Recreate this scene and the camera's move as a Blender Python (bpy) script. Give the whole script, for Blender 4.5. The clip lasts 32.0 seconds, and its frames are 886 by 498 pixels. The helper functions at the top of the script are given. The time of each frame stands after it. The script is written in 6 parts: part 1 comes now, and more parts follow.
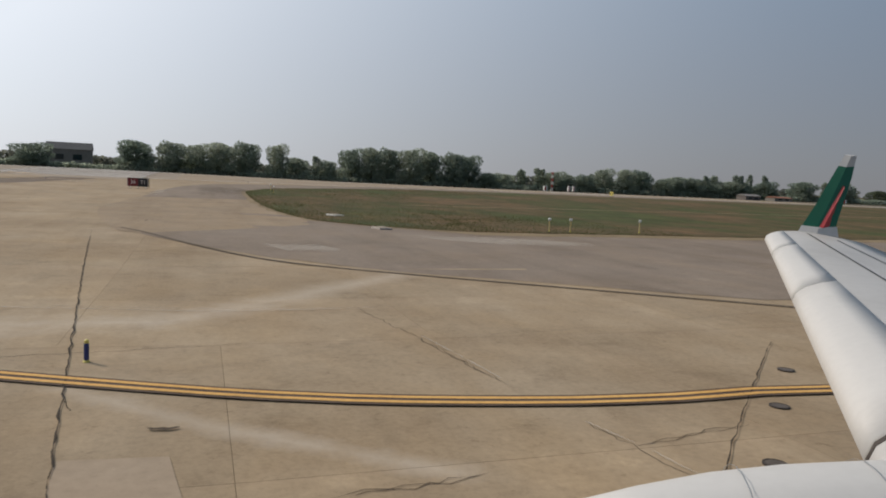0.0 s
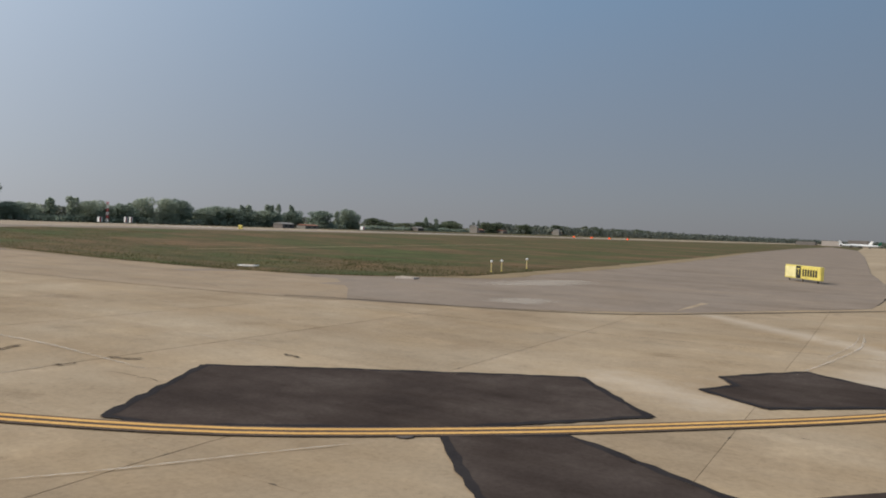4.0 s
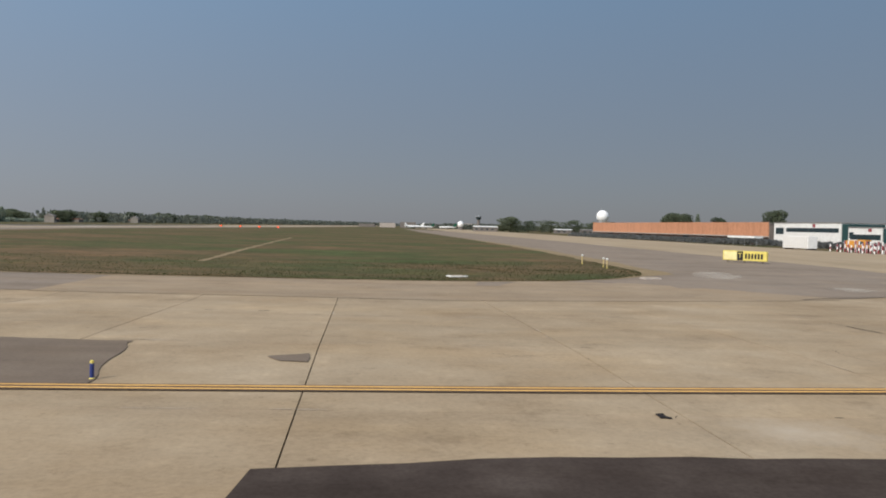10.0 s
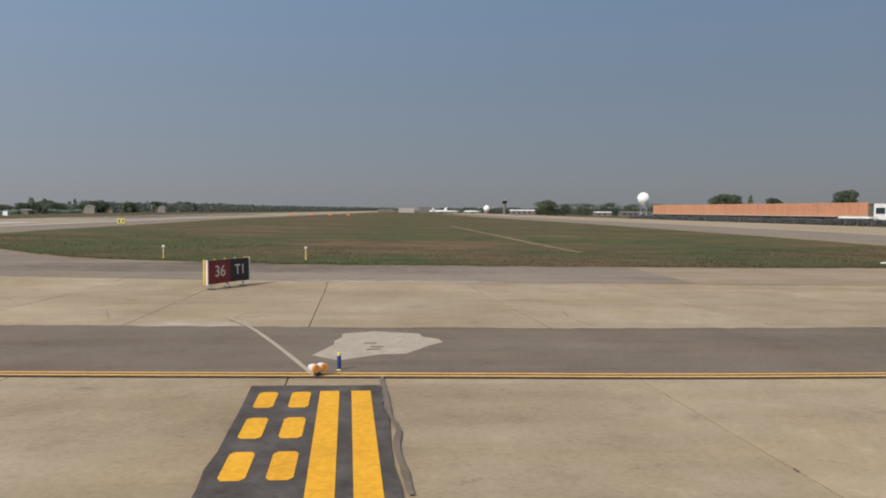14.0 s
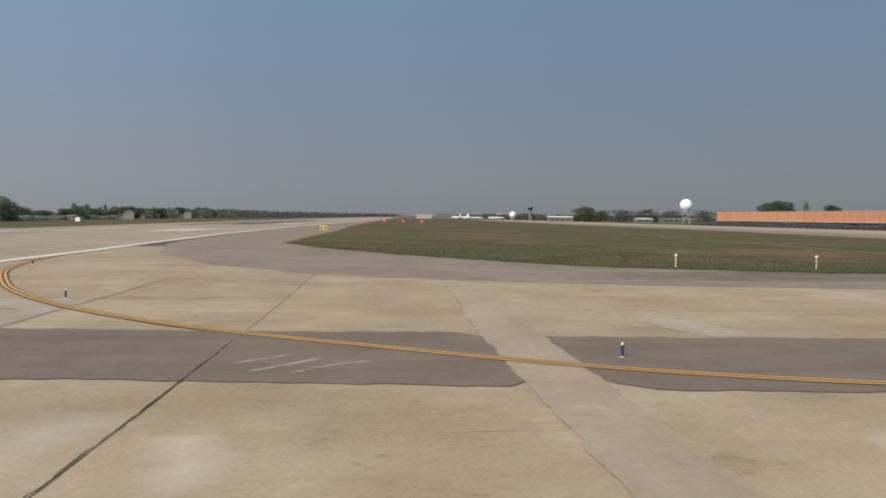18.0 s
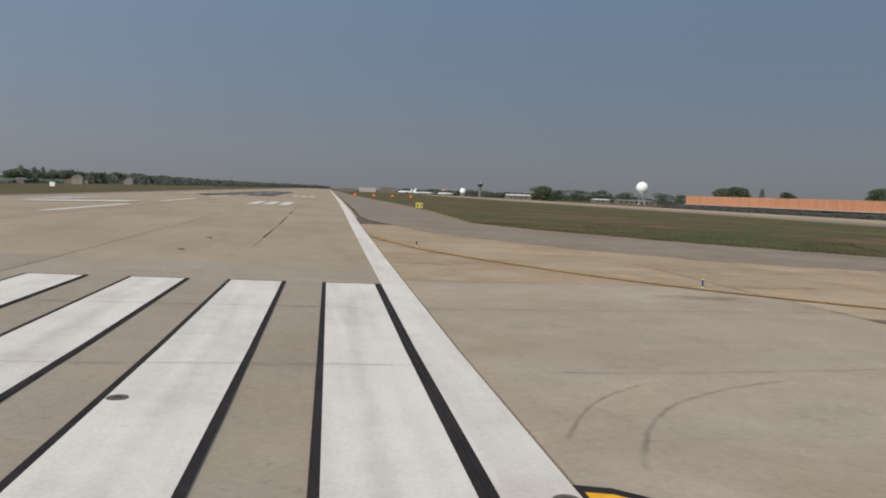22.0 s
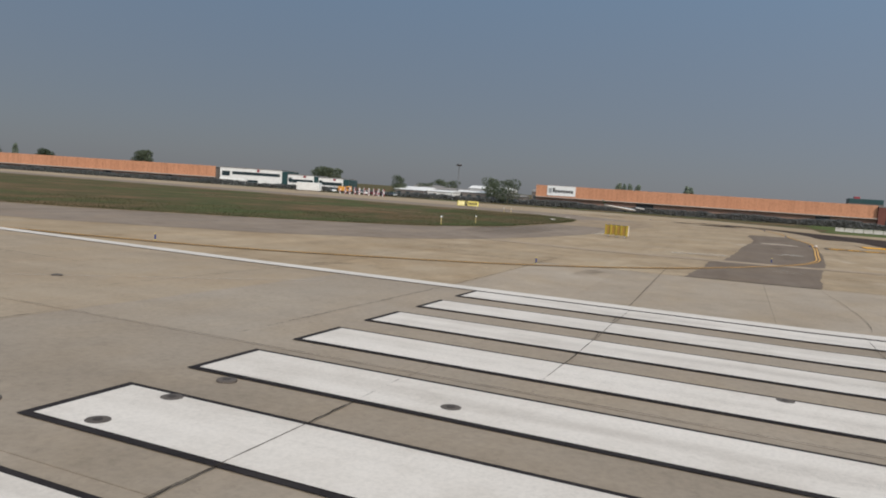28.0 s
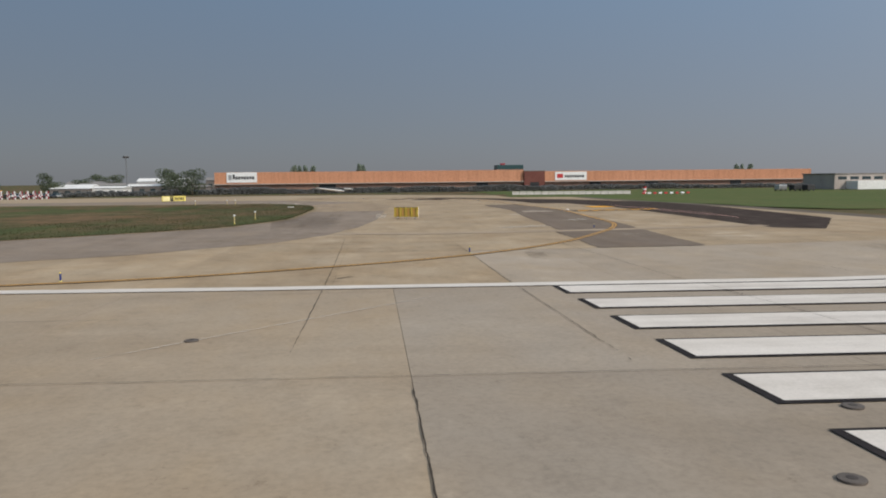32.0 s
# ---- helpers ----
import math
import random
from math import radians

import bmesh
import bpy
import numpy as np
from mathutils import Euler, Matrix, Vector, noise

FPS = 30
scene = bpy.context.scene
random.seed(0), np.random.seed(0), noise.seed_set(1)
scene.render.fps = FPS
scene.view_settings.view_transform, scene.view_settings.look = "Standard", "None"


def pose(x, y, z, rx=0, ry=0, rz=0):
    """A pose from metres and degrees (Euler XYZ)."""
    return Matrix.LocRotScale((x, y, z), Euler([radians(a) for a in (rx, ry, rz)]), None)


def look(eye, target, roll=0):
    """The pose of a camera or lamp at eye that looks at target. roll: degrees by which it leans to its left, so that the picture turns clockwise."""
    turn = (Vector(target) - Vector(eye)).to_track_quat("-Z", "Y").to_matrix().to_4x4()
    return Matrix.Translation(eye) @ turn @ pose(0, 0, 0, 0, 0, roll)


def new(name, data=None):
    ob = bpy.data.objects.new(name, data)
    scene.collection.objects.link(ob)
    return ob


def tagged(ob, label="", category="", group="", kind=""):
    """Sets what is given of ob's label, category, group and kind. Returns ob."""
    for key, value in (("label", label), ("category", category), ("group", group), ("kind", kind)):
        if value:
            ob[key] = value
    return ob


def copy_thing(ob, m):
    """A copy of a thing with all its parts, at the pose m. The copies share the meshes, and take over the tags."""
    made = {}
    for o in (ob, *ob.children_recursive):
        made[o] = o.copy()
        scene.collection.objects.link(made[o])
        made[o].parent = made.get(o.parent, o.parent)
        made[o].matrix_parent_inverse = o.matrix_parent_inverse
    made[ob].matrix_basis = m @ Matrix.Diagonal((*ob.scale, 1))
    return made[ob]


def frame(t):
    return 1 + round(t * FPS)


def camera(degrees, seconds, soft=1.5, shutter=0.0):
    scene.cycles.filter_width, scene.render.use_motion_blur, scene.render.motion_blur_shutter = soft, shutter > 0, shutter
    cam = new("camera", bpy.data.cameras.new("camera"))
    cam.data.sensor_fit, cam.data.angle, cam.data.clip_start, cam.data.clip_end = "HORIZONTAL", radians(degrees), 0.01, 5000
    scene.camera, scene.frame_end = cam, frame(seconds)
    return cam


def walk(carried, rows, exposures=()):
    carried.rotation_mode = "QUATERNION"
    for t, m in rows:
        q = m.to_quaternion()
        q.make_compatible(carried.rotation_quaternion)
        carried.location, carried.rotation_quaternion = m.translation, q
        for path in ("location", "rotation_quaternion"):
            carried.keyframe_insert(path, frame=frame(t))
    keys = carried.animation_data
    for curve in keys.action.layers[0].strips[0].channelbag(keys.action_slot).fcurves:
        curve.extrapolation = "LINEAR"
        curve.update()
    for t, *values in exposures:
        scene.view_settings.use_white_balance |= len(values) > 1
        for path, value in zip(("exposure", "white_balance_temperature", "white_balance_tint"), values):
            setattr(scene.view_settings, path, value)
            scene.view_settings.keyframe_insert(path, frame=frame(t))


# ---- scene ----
# Airfield: x east, y north along the runway, z up; the runway threshold bars end at y = 0.
cam = camera(62.17, 32.0, soft=1.9)
PATH = (
    (0, 167.25, 11.49, 3.09, 71.65, -5.60, 2.80),
    (0.5, 165.80, 7.76, 3.06, 67.96, -5.82, 3.10),
    (1, 164.23, 3.72, 3.09, 63.80, -5.92, 3.34),
    (1.5, 162.55, -0.15, 3.06, 59.55, -6.05, 3.63),
    (2, 160.58, -3.96, 3.12, 55.18, -6.08, 2.62),
    (2.5, 158.55, -7.70, 3.14, 50.51, -4.79, 1.63),
    (4.5, 145.97, -20.75, 3.13, 27.11, -2.10, 3.06),
    (5, 142.27, -22.78, 3.06, 23.04, -3.14, 3.58),
    (5.5, 138.45, -24.56, 3.06, 19.31, -3.74, 4.00),
    (6, 134.48, -26.11, 3.02, 15.39, -3.76, 4.06),
    (6.5, 130.74, -27.28, 3.04, 11.95, -4.09, 4.22),
    (7, 126.90, -28.27, 3.07, 8.64, -3.98, 3.82),
    (7.5, 123.00, -29.20, 3.07, 5.66, -3.71, 3.58),
    (8, 119.01, -30.11, 3.08, 3.35, -3.46, 3.48),
    (8.5, 115.06, -30.92, 3.09, 1.38, -3.03, 3.08),
    (9, 110.99, -31.56, 3.10, -0.22, -2.38, 2.03),
    (9.5, 106.78, -32.00, 3.19, -1.55, -2.09, 1.58),
    (10, 102.51, -32.37, 3.18, -2.74, -1.77, 1.35),
    (10.5, 98.40, -32.57, 3.18, -3.53, -1.47, 1.30),
    (11, 94.23, -32.63, 3.24, -3.60, -1.68, 1.32),
    (11.5, 89.90, -32.70, 3.27, -3.47, -1.89, 1.08),
    (12, 85.42, -32.86, 3.28, -3.50, -2.25, 2.01),
    (12.5, 80.89, -33.07, 3.33, -3.52, -2.91, 1.85),
    (13, 76.37, -33.33, 3.34, -3.45, -3.28, 1.49),
    (13.5, 71.92, -33.55, 3.39, -3.44, -3.16, 1.03),
    (14, 67.32, -33.68, 3.41, -3.40, -3.02, 0.41),
    (14.5, 62.64, -33.69, 3.41, -3.62, -2.74, 0.27),
    (16.5, 42.31, -31.89, 3.34, -4.39, -2.31, 0.61),
    (17, 37.64, -31.50, 3.32, -4.27, -2.47, 0.68),
    (17.5, 33.15, -31.14, 3.32, -4.33, -2.56, 0.51),
    (18, 28.69, -30.82, 3.31, -4.38, -2.54, 0.49),
    (18.5, 24.42, -30.50, 3.34, -4.86, -2.72, 0.64),
    (19, 20.25, -30.23, 3.39, -5.28, -3.01, 0.97),
    (19.5, 16.13, -30.51, 3.41, -5.64, -3.09, 1.20),
    (20, 11.81, -31.07, 3.56, -5.86, -3.56, 2.62),
    (20.5, 7.71, -30.79, 3.57, -6.33, -3.59, 2.19),
    (21, 3.92, -30.29, 3.57, -7.17, -3.85, 2.29),
    (21.5, 0.61, -29.77, 3.57, -8.61, -4.23, 3.61),
    (22, -2.99, -29.34, 3.57, -10.83, -4.41, 2.26),
    (22.5, -6.03, -28.36, 3.57, -13.43, -4.55, 1.81),
    (23, -9.17, -27.42, 3.56, -17.13, -4.68, 2.21),
    (23.5, -11.99, -26.34, 3.59, -20.66, -4.89, 2.16),
    (24, -14.59, -25.17, 3.63, -24.97, -5.07, 1.54),
    (24.5, -17.28, -24.05, 3.71, -29.94, -5.24, 2.10),
    (26.5, -24.77, -16.30, 3.84, -51.83, -5.35, 3.95),
    (27, -26.12, -14.24, 3.81, -57.40, -4.97, 3.82),
    (27.5, -27.07, -12.02, 3.80, -62.70, -4.84, 3.84),
    (28, -27.79, -9.55, 3.81, -68.38, -4.70, 3.81),
    (28.5, -28.18, -7.29, 3.77, -73.92, -4.92, 4.03),
    (29, -28.48, -5.01, 3.78, -79.27, -4.91, 2.53),
    (29.5, -28.51, -2.90, 3.80, -84.54, -5.48, 3.45),
    (30, -28.53, -0.70, 3.85, -89.26, -5.33, 0.61),
    (30.5, -28.48, 1.21, 3.86, -92.83, -5.09, 1.16),
    (31, -28.52, 3.34, 3.90, -94.85, -4.34, 0.16),
    (31.5, -28.47, 5.19, 3.98, -95.80, -4.36, -0.56),
    (32, -28.77, 7.10, 4.08, -95.32, -5.36, -0.61),
)


def heading(t, x, y, z, yaw, pitch, roll):
    a, b = radians(yaw), radians(pitch)
    ahead = Vector((-math.sin(a) * math.cos(b), math.cos(a) * math.cos(b), math.sin(b)))
    eye = Vector((x, y, z))
    return t, look(eye, eye + ahead, roll)


walk(cam, [heading(*row) for row in PATH], exposures=((0, -0.68, 6480, 11), (2.5, -0.55, 6450, 10.5), (6, -0.20, 6300, 9.5), (19, -0.19, 6300, 9.5), (22, -0.38, 6250, 9.5), (32, -0.38, 6250, 9.5)))

# ---- light: hazy afternoon, sun in the south-west ----
SUN_AZ, SUN_EL = 225.0, 38.0
sun_dir = Vector((math.sin(radians(SUN_AZ)) * math.cos(radians(SUN_EL)), math.cos(radians(SUN_AZ)) * math.cos(radians(SUN_EL)), math.sin(radians(SUN_EL))))
world = bpy.data.worlds.new("sky")
scene.world = world
world.use_nodes = True
wn = world.node_tree.nodes
wl = world.node_tree.links
sky = wn.new("ShaderNodeTexSky")
sky.sky_type = "NISHITA"
sky.sun_disc = False
sky.sun_elevation = radians(SUN_EL)
sky.sun_rotation = radians(SUN_AZ)
sky.altitude = 300.0
sky.air_density = 1.0
sky.dust_density = 1.2
sky.ozone_density = 1.5
# summer haze: whiter towards the sun, bluer overhead
way_ = wn.new("ShaderNodeTexCoord")
dot = wn.new("ShaderNodeVectorMath")
dot.operation = "DOT_PRODUCT"
dot.inputs[1].default_value = sun_dir
wl.new(way_.outputs["Generated"], dot.inputs[0])
scaled = wn.new("ShaderNodeMath")
scaled.operation = "MULTIPLY"
scaled.inputs[1].default_value = 0.68
wl.new(dot.outputs["Value"], scaled.inputs[0])
glow = wn.new("ShaderNodeMath")
glow.operation = "POWER"
glow.inputs[0].default_value = 2.718
wl.new(scaled.outputs[0], glow.inputs[1])
apart = wn.new("ShaderNodeSeparateXYZ")
wl.new(way_.outputs["Generated"], apart.inputs[0])
height = wn.new("ShaderNodeValToRGB")
height.color_ramp.elements[0].position, height.color_ramp.elements[0].color = 0.0, (0.83, 0.845, 0.90, 1)
zenith = height.color_ramp.elements.new(1.0)
zenith.color = (0.20, 0.32, 0.50, 1)
height.color_ramp.elements[1].position, height.color_ramp.elements[1].color = 0.42, (0.51, 0.90, 1.40, 1)
wl.new(apart.outputs[2], height.inputs[0])
haze = wn.new("ShaderNodeVectorMath")
haze.operation = "SCALE"
near = wn.new("ShaderNodeMapRange")
near.inputs[1].default_value, near.inputs[2].default_value = -0.1, 0.75
wl.new(dot.outputs["Value"], near.inputs[0])
pale = wn.new("ShaderNodeMixRGB")
pale.inputs[2].default_value = (0.83, 0.88, 0.94, 1)
wl.new(near.outputs[0], pale.inputs[0])
wl.new(height.outputs[0], pale.inputs[1])
square = wn.new("ShaderNodeMath")
square.operation = "MULTIPLY"
wl.new(near.outputs[0], square.inputs[0])
wl.new(near.outputs[0], square.inputs[1])
more = wn.new("ShaderNodeMath")
more.operation = "ADD"
fourth = wn.new("ShaderNodeMath")
fourth.operation = "MULTIPLY_ADD"
wl.new(square.outputs[0], fourth.inputs[0])
wl.new(square.outputs[0], fourth.inputs[1])
wl.new(square.outputs[0], fourth.inputs[2])
wl.new(glow.outputs[0], more.inputs[0])
wl.new(fourth.outputs[0], more.inputs[1])
wl.new(pale.outputs[0], haze.inputs[0])
wl.new(more.outputs[0], haze.inputs["Scale"])
thick = wn.new("ShaderNodeVectorMath")
thick.operation = "SCALE"
thick.inputs["Scale"].default_value = 6.2
wl.new(haze.outputs[0], thick.inputs[0])
tint = wn.new("ShaderNodeMixRGB")
tint.inputs[0].default_value = 0.87
wl.new(sky.outputs[0], tint.inputs[1])
wl.new(thick.outputs[0], tint.inputs[2])
wl.new(tint.outputs[0], wn["Background"].inputs[0])
wn["Background"].inputs[1].default_value = 0.075
sun = new("sun", bpy.data.lights.new("sun", "SUN"))
sun.data.energy = 3.75
sun.data.angle = radians(0.6)
sun.data.color = (1.0, 0.885, 0.755)
sun.matrix_world = look(sun_dir * 100, (0, 0, 0))

# ---- lie of the land ----
XN = (-110.0, -60.0, -28.5, 2.0, 35.0, 70.0, 105.0, 126.0, 140.0, 180.0, 400.0)
YN = (-40.0, -12.0, 2.0, 12.0, 22.0, 40.0, 80.0, 160.0, 500.0)
LAND = (
    (-0.9, -1.0, -1.1, -1.2, -1.3, -1.5, -1.6, -1.5, -0.6),
    (0.57, 0.52, 0.44, 0.36, 0.26, 0.05, -0.35, -0.4, -0.1),
    (0.03, 0.17, 0.24, 0.29, 0.34, 0.42, 0.4, 0.45, 0.16),
    (0.07, -0.28, -0.25, -0.23, -0.17, -0.06, 0.31, 0.49, 0.16),
    (-0.05, -0.32, -0.42, -0.32, -0.26, -0.16, 0.14, 0.4, 0.16),
    (-0.02, -0.16, -0.53, -0.47, -0.4, -0.42, -0.17, 0.2, 0.15),
    (-0.31, -0.25, -0.49, -0.58, -0.6, -0.54, -0.29, 0.06, 0.14),
    (-0.43, -0.29, -0.41, -0.49, -0.44, -0.34, -0.19, 0.02, 0.13),
    (-0.5, -0.32, -0.49, -0.61, -0.51, -0.33, -0.16, -0.01, 0.13),
    (-0.36, -0.28, -0.28, -0.28, -0.27, -0.25, -0.16, -0.04, 0.12),
    (-0, 0, 0, 0, 0, -0, -0.01, -0.02, 0.03),
)


def gz(x, y):
    x = min(max(x, XN[0]), XN[-1] - 1e-6)
    y = min(max(y, YN[0]), YN[-1] - 1e-6)
    i = max(k for k in range(len(XN) - 1) if XN[k] <= x)
    j = max(k for k in range(len(YN) - 1) if YN[k] <= y)
    a, b = (x - XN[i]) / (XN[i + 1] - XN[i]), (y - YN[j]) / (YN[j + 1] - YN[j])
    return (LAND[i][j] * (1 - a) + LAND[i + 1][j] * a) * (1 - b) + (LAND[i][j + 1] * (1 - a) + LAND[i + 1][j + 1] * a) * b


# ---- materials ----
def nodes_of(name):
    m = bpy.data.materials.new(name)
    m.use_nodes = True
    return m, m.node_tree.nodes, m.node_tree.links, m.node_tree.nodes["Principled BSDF"]


def ramp(n, stops):
    r = n.new("ShaderNodeValToRGB")
    while len(r.color_ramp.elements) < len(stops):
        r.color_ramp.elements.new(0.5)
    for e, (p, c) in zip(r.color_ramp.elements, stops):
        e.position = p
        e.color = (*c, 1) if len(c) == 3 else c
    return r


def mixed(n, l, kind, fac, a, b):
    m = n.new("ShaderNodeMixRGB")
    m.blend_type = kind
    for sock, v in zip(m.inputs, (fac, a, b)):
        if isinstance(v, (int, float)):
            sock.default_value = v
        elif isinstance(v, tuple):
            sock.default_value = (*v, 1)
        else:
            l.new(v, sock)
    return m.outputs[0]


def noise_of(n, l, vec, scale, detail=6, rough=0.6, stretch=(1, 1, 1)):
    mp = n.new("ShaderNodeMapping")
    mp.inputs["Scale"].default_value = stretch
    l.new(vec, mp.inputs[0])
    t = n.new("ShaderNodeTexNoise")
    t.inputs["Scale"].default_value = scale
    t.inputs["Detail"].default_value = detail
    t.inputs["Roughness"].default_value = rough
    l.new(mp.outputs[0], t.inputs["Vector"])
    return t.outputs[0]


def worn(name, base, light, dark, rough=0.85, metal=0.0, big=0.15, small=6.0, streak=None, vary=0.0, bump=0.15, amount=0.5, grained=0.8, streaked=0.46, gloss=0.3, blotch=0.0, hue=0.0, speck=0.0, spots=()):
    """A weathered surface: broad stains, fine grain, optional streaks, and a small shift from piece to piece."""
    m, n, l, p = nodes_of(name)
    pos = n.new("ShaderNodeNewGeometry").outputs["Position"]
    a = noise_of(n, l, pos, big, 5, 0.65)
    b = noise_of(n, l, pos, small, 8, 0.7)
    broad = ramp(n, ((0.3, dark), (0.5, base), (0.72, light)))
    l.new(a, broad.inputs[0])
    grain = ramp(n, ((0.3, (0.72, 0.72, 0.72)), (0.55, (1, 1, 1)), (0.8, (1.12, 1.12, 1.12))))
    l.new(b, grain.inputs[0])
    col = mixed(n, l, "MIX", amount, base, broad.outputs[0])
    col = mixed(n, l, "MULTIPLY", grained, col, grain.outputs[0])
    if streak:
        s = noise_of(n, l, pos, 1.0, 5, 0.6, streak)
        sr = ramp(n, ((0.36, (0.74, 0.72, 0.70)), (0.52, (1, 1, 1)), (0.7, (1.1, 1.1, 1.1))))
        l.new(s, sr.inputs[0])
        col = mixed(n, l, "MULTIPLY", streaked, col, sr.outputs[0])
    if blotch:
        c = noise_of(n, l, pos, 0.55, 8, 0.72)
        cr = ramp(n, ((0.30, (0.74, 0.73, 0.72)), (0.44, (0.97, 0.97, 0.97)), (0.56, (1, 1, 1)), (0.70, (1.20, 1.20, 1.20))))
        l.new(c, cr.inputs[0])
        col = mixed(n, l, "MULTIPLY", blotch, col, cr.outputs[0])
    if hue:
        d = noise_of(n, l, pos, 0.21, 4, 0.6, (1, 1.7, 1))
        dr = ramp(n, ((0.32, (0.95, 1.0, 1.07)), (0.5, (1, 1, 1)), (0.68, (1.06, 0.99, 0.86))))
        l.new(d, dr.inputs[0])
        col = mixed(n, l, "MULTIPLY", hue, col, dr.outputs[0])
    if speck:
        e = noise_of(n, l, pos, 2.6, 7, 0.8)
        er = ramp(n, ((0.33, (0.66, 0.64, 0.62)), (0.40, (0.95, 0.95, 0.95)), (0.60, (1, 1, 1)), (0.68, (1.16, 1.16, 1.16))))
        l.new(e, er.inputs[0])
        col = mixed(n, l, "MULTIPLY", speck, col, er.outputs[0])
    if spots:
        nearest = None
        for x0, y0, x1, y1, r in spots:
            way = Vector((x1 - x0, y1 - y0, 0))
            steps = []
            for kind, v in (("SUBTRACT", (x0, y0, 0)), ("DOT_PRODUCT", way / way.length_squared), ("SCALE", None), ("SUBTRACT", None), ("MULTIPLY", (1 / r, 1 / r, 0)), ("LENGTH", None)):
                q = n.new("ShaderNodeVectorMath")
                q.operation = kind
                steps.append(q)
                if v is not None:
                    q.inputs[1].default_value = v
            c = n.new("ShaderNodeClamp")
            l.new(pos, steps[0].inputs[0])
            l.new(steps[0].outputs[0], steps[1].inputs[0])
            l.new(steps[1].outputs["Value"], c.inputs[0])
            steps[2].inputs[0].default_value = way
            l.new(c.outputs[0], steps[2].inputs["Scale"])
            l.new(steps[0].outputs[0], steps[3].inputs[0])
            l.new(steps[2].outputs[0], steps[3].inputs[1])
            l.new(steps[3].outputs[0], steps[4].inputs[0])
            l.new(steps[4].outputs[0], steps[5].inputs[0])
            d = steps[5]
            if nearest:
                u = n.new("ShaderNodeMath")
                u.operation = "MINIMUM"
                l.new(nearest, u.inputs[0])
                l.new(d.outputs["Value"], u.inputs[1])
                nearest = u.outputs[0]
            else:
                nearest = d.outputs["Value"]
        frayed = n.new("ShaderNodeMath")
        frayed.operation = "MULTIPLY_ADD"
        frayed.inputs[1].default_value = 2.1
        l.new(noise_of(n, l, pos, 1.3, 7, 0.72), frayed.inputs[0])
        l.new(nearest, frayed.inputs[2])
        worth = ramp(n, ((0.42, (0.55, 0.55, 0.55)), (0.72, (0.28, 0.28, 0.28)), (1.0, (0, 0, 0))))
        half = n.new("ShaderNodeMath")
        half.operation = "MULTIPLY"
        half.inputs[1].default_value = 0.5
        l.new(frayed.outputs[0], half.inputs[0])
        l.new(half.outputs[0], worth.inputs[0])
        whiter = n.new("ShaderNodeMixRGB")
        whiter.inputs[2].default_value = (0.50, 0.43, 0.345, 1)
        l.new(worth.outputs[0], whiter.inputs[0])
        l.new(col, whiter.inputs[1])
        col = whiter.outputs[0]
    if vary:
        o = n.new("ShaderNodeObjectInfo")
        v = ramp(n, ((0.0, (1 - vary,) * 3), (1.0, (1 + vary,) * 3)))
        l.new(o.outputs["Random"], v.inputs[0])
        col = mixed(n, l, "MULTIPLY", 1.0, col, v.outputs[0])
    l.new(col, p.inputs["Base Color"])
    p.inputs["Roughness"].default_value = rough
    p.inputs["Metallic"].default_value = metal
    p.inputs["Specular IOR Level"].default_value = gloss
    if bump:
        bp = n.new("ShaderNodeBump")
        bp.inputs["Strength"].default_value = bump
        bp.inputs["Distance"].default_value = 0.02
        l.new(b, bp.inputs["Height"])
        l.new(bp.outputs[0], p.inputs["Normal"])
    return m


def plain(name, colour, rough=0.6, metal=0.0, emit=0.0):
    m, n, l, p = nodes_of(name)
    pos = n.new("ShaderNodeNewGeometry").outputs["Position"]
    a = noise_of(n, l, pos, 2.0, 6, 0.6)
    r = ramp(n, ((0.3, tuple(c * 0.86 for c in colour)), (0.7, tuple(min(1, c * 1.08) for c in colour))))
    l.new(a, r.inputs[0])
    l.new(r.outputs[0], p.inputs["Base Color"])
    p.inputs["Roughness"].default_value = rough
    p.inputs["Metallic"].default_value = metal
    if emit:
        p.inputs["Emission Color"].default_value = (*colour, 1)
        p.inputs["Emission Strength"].default_value = emit
    return m


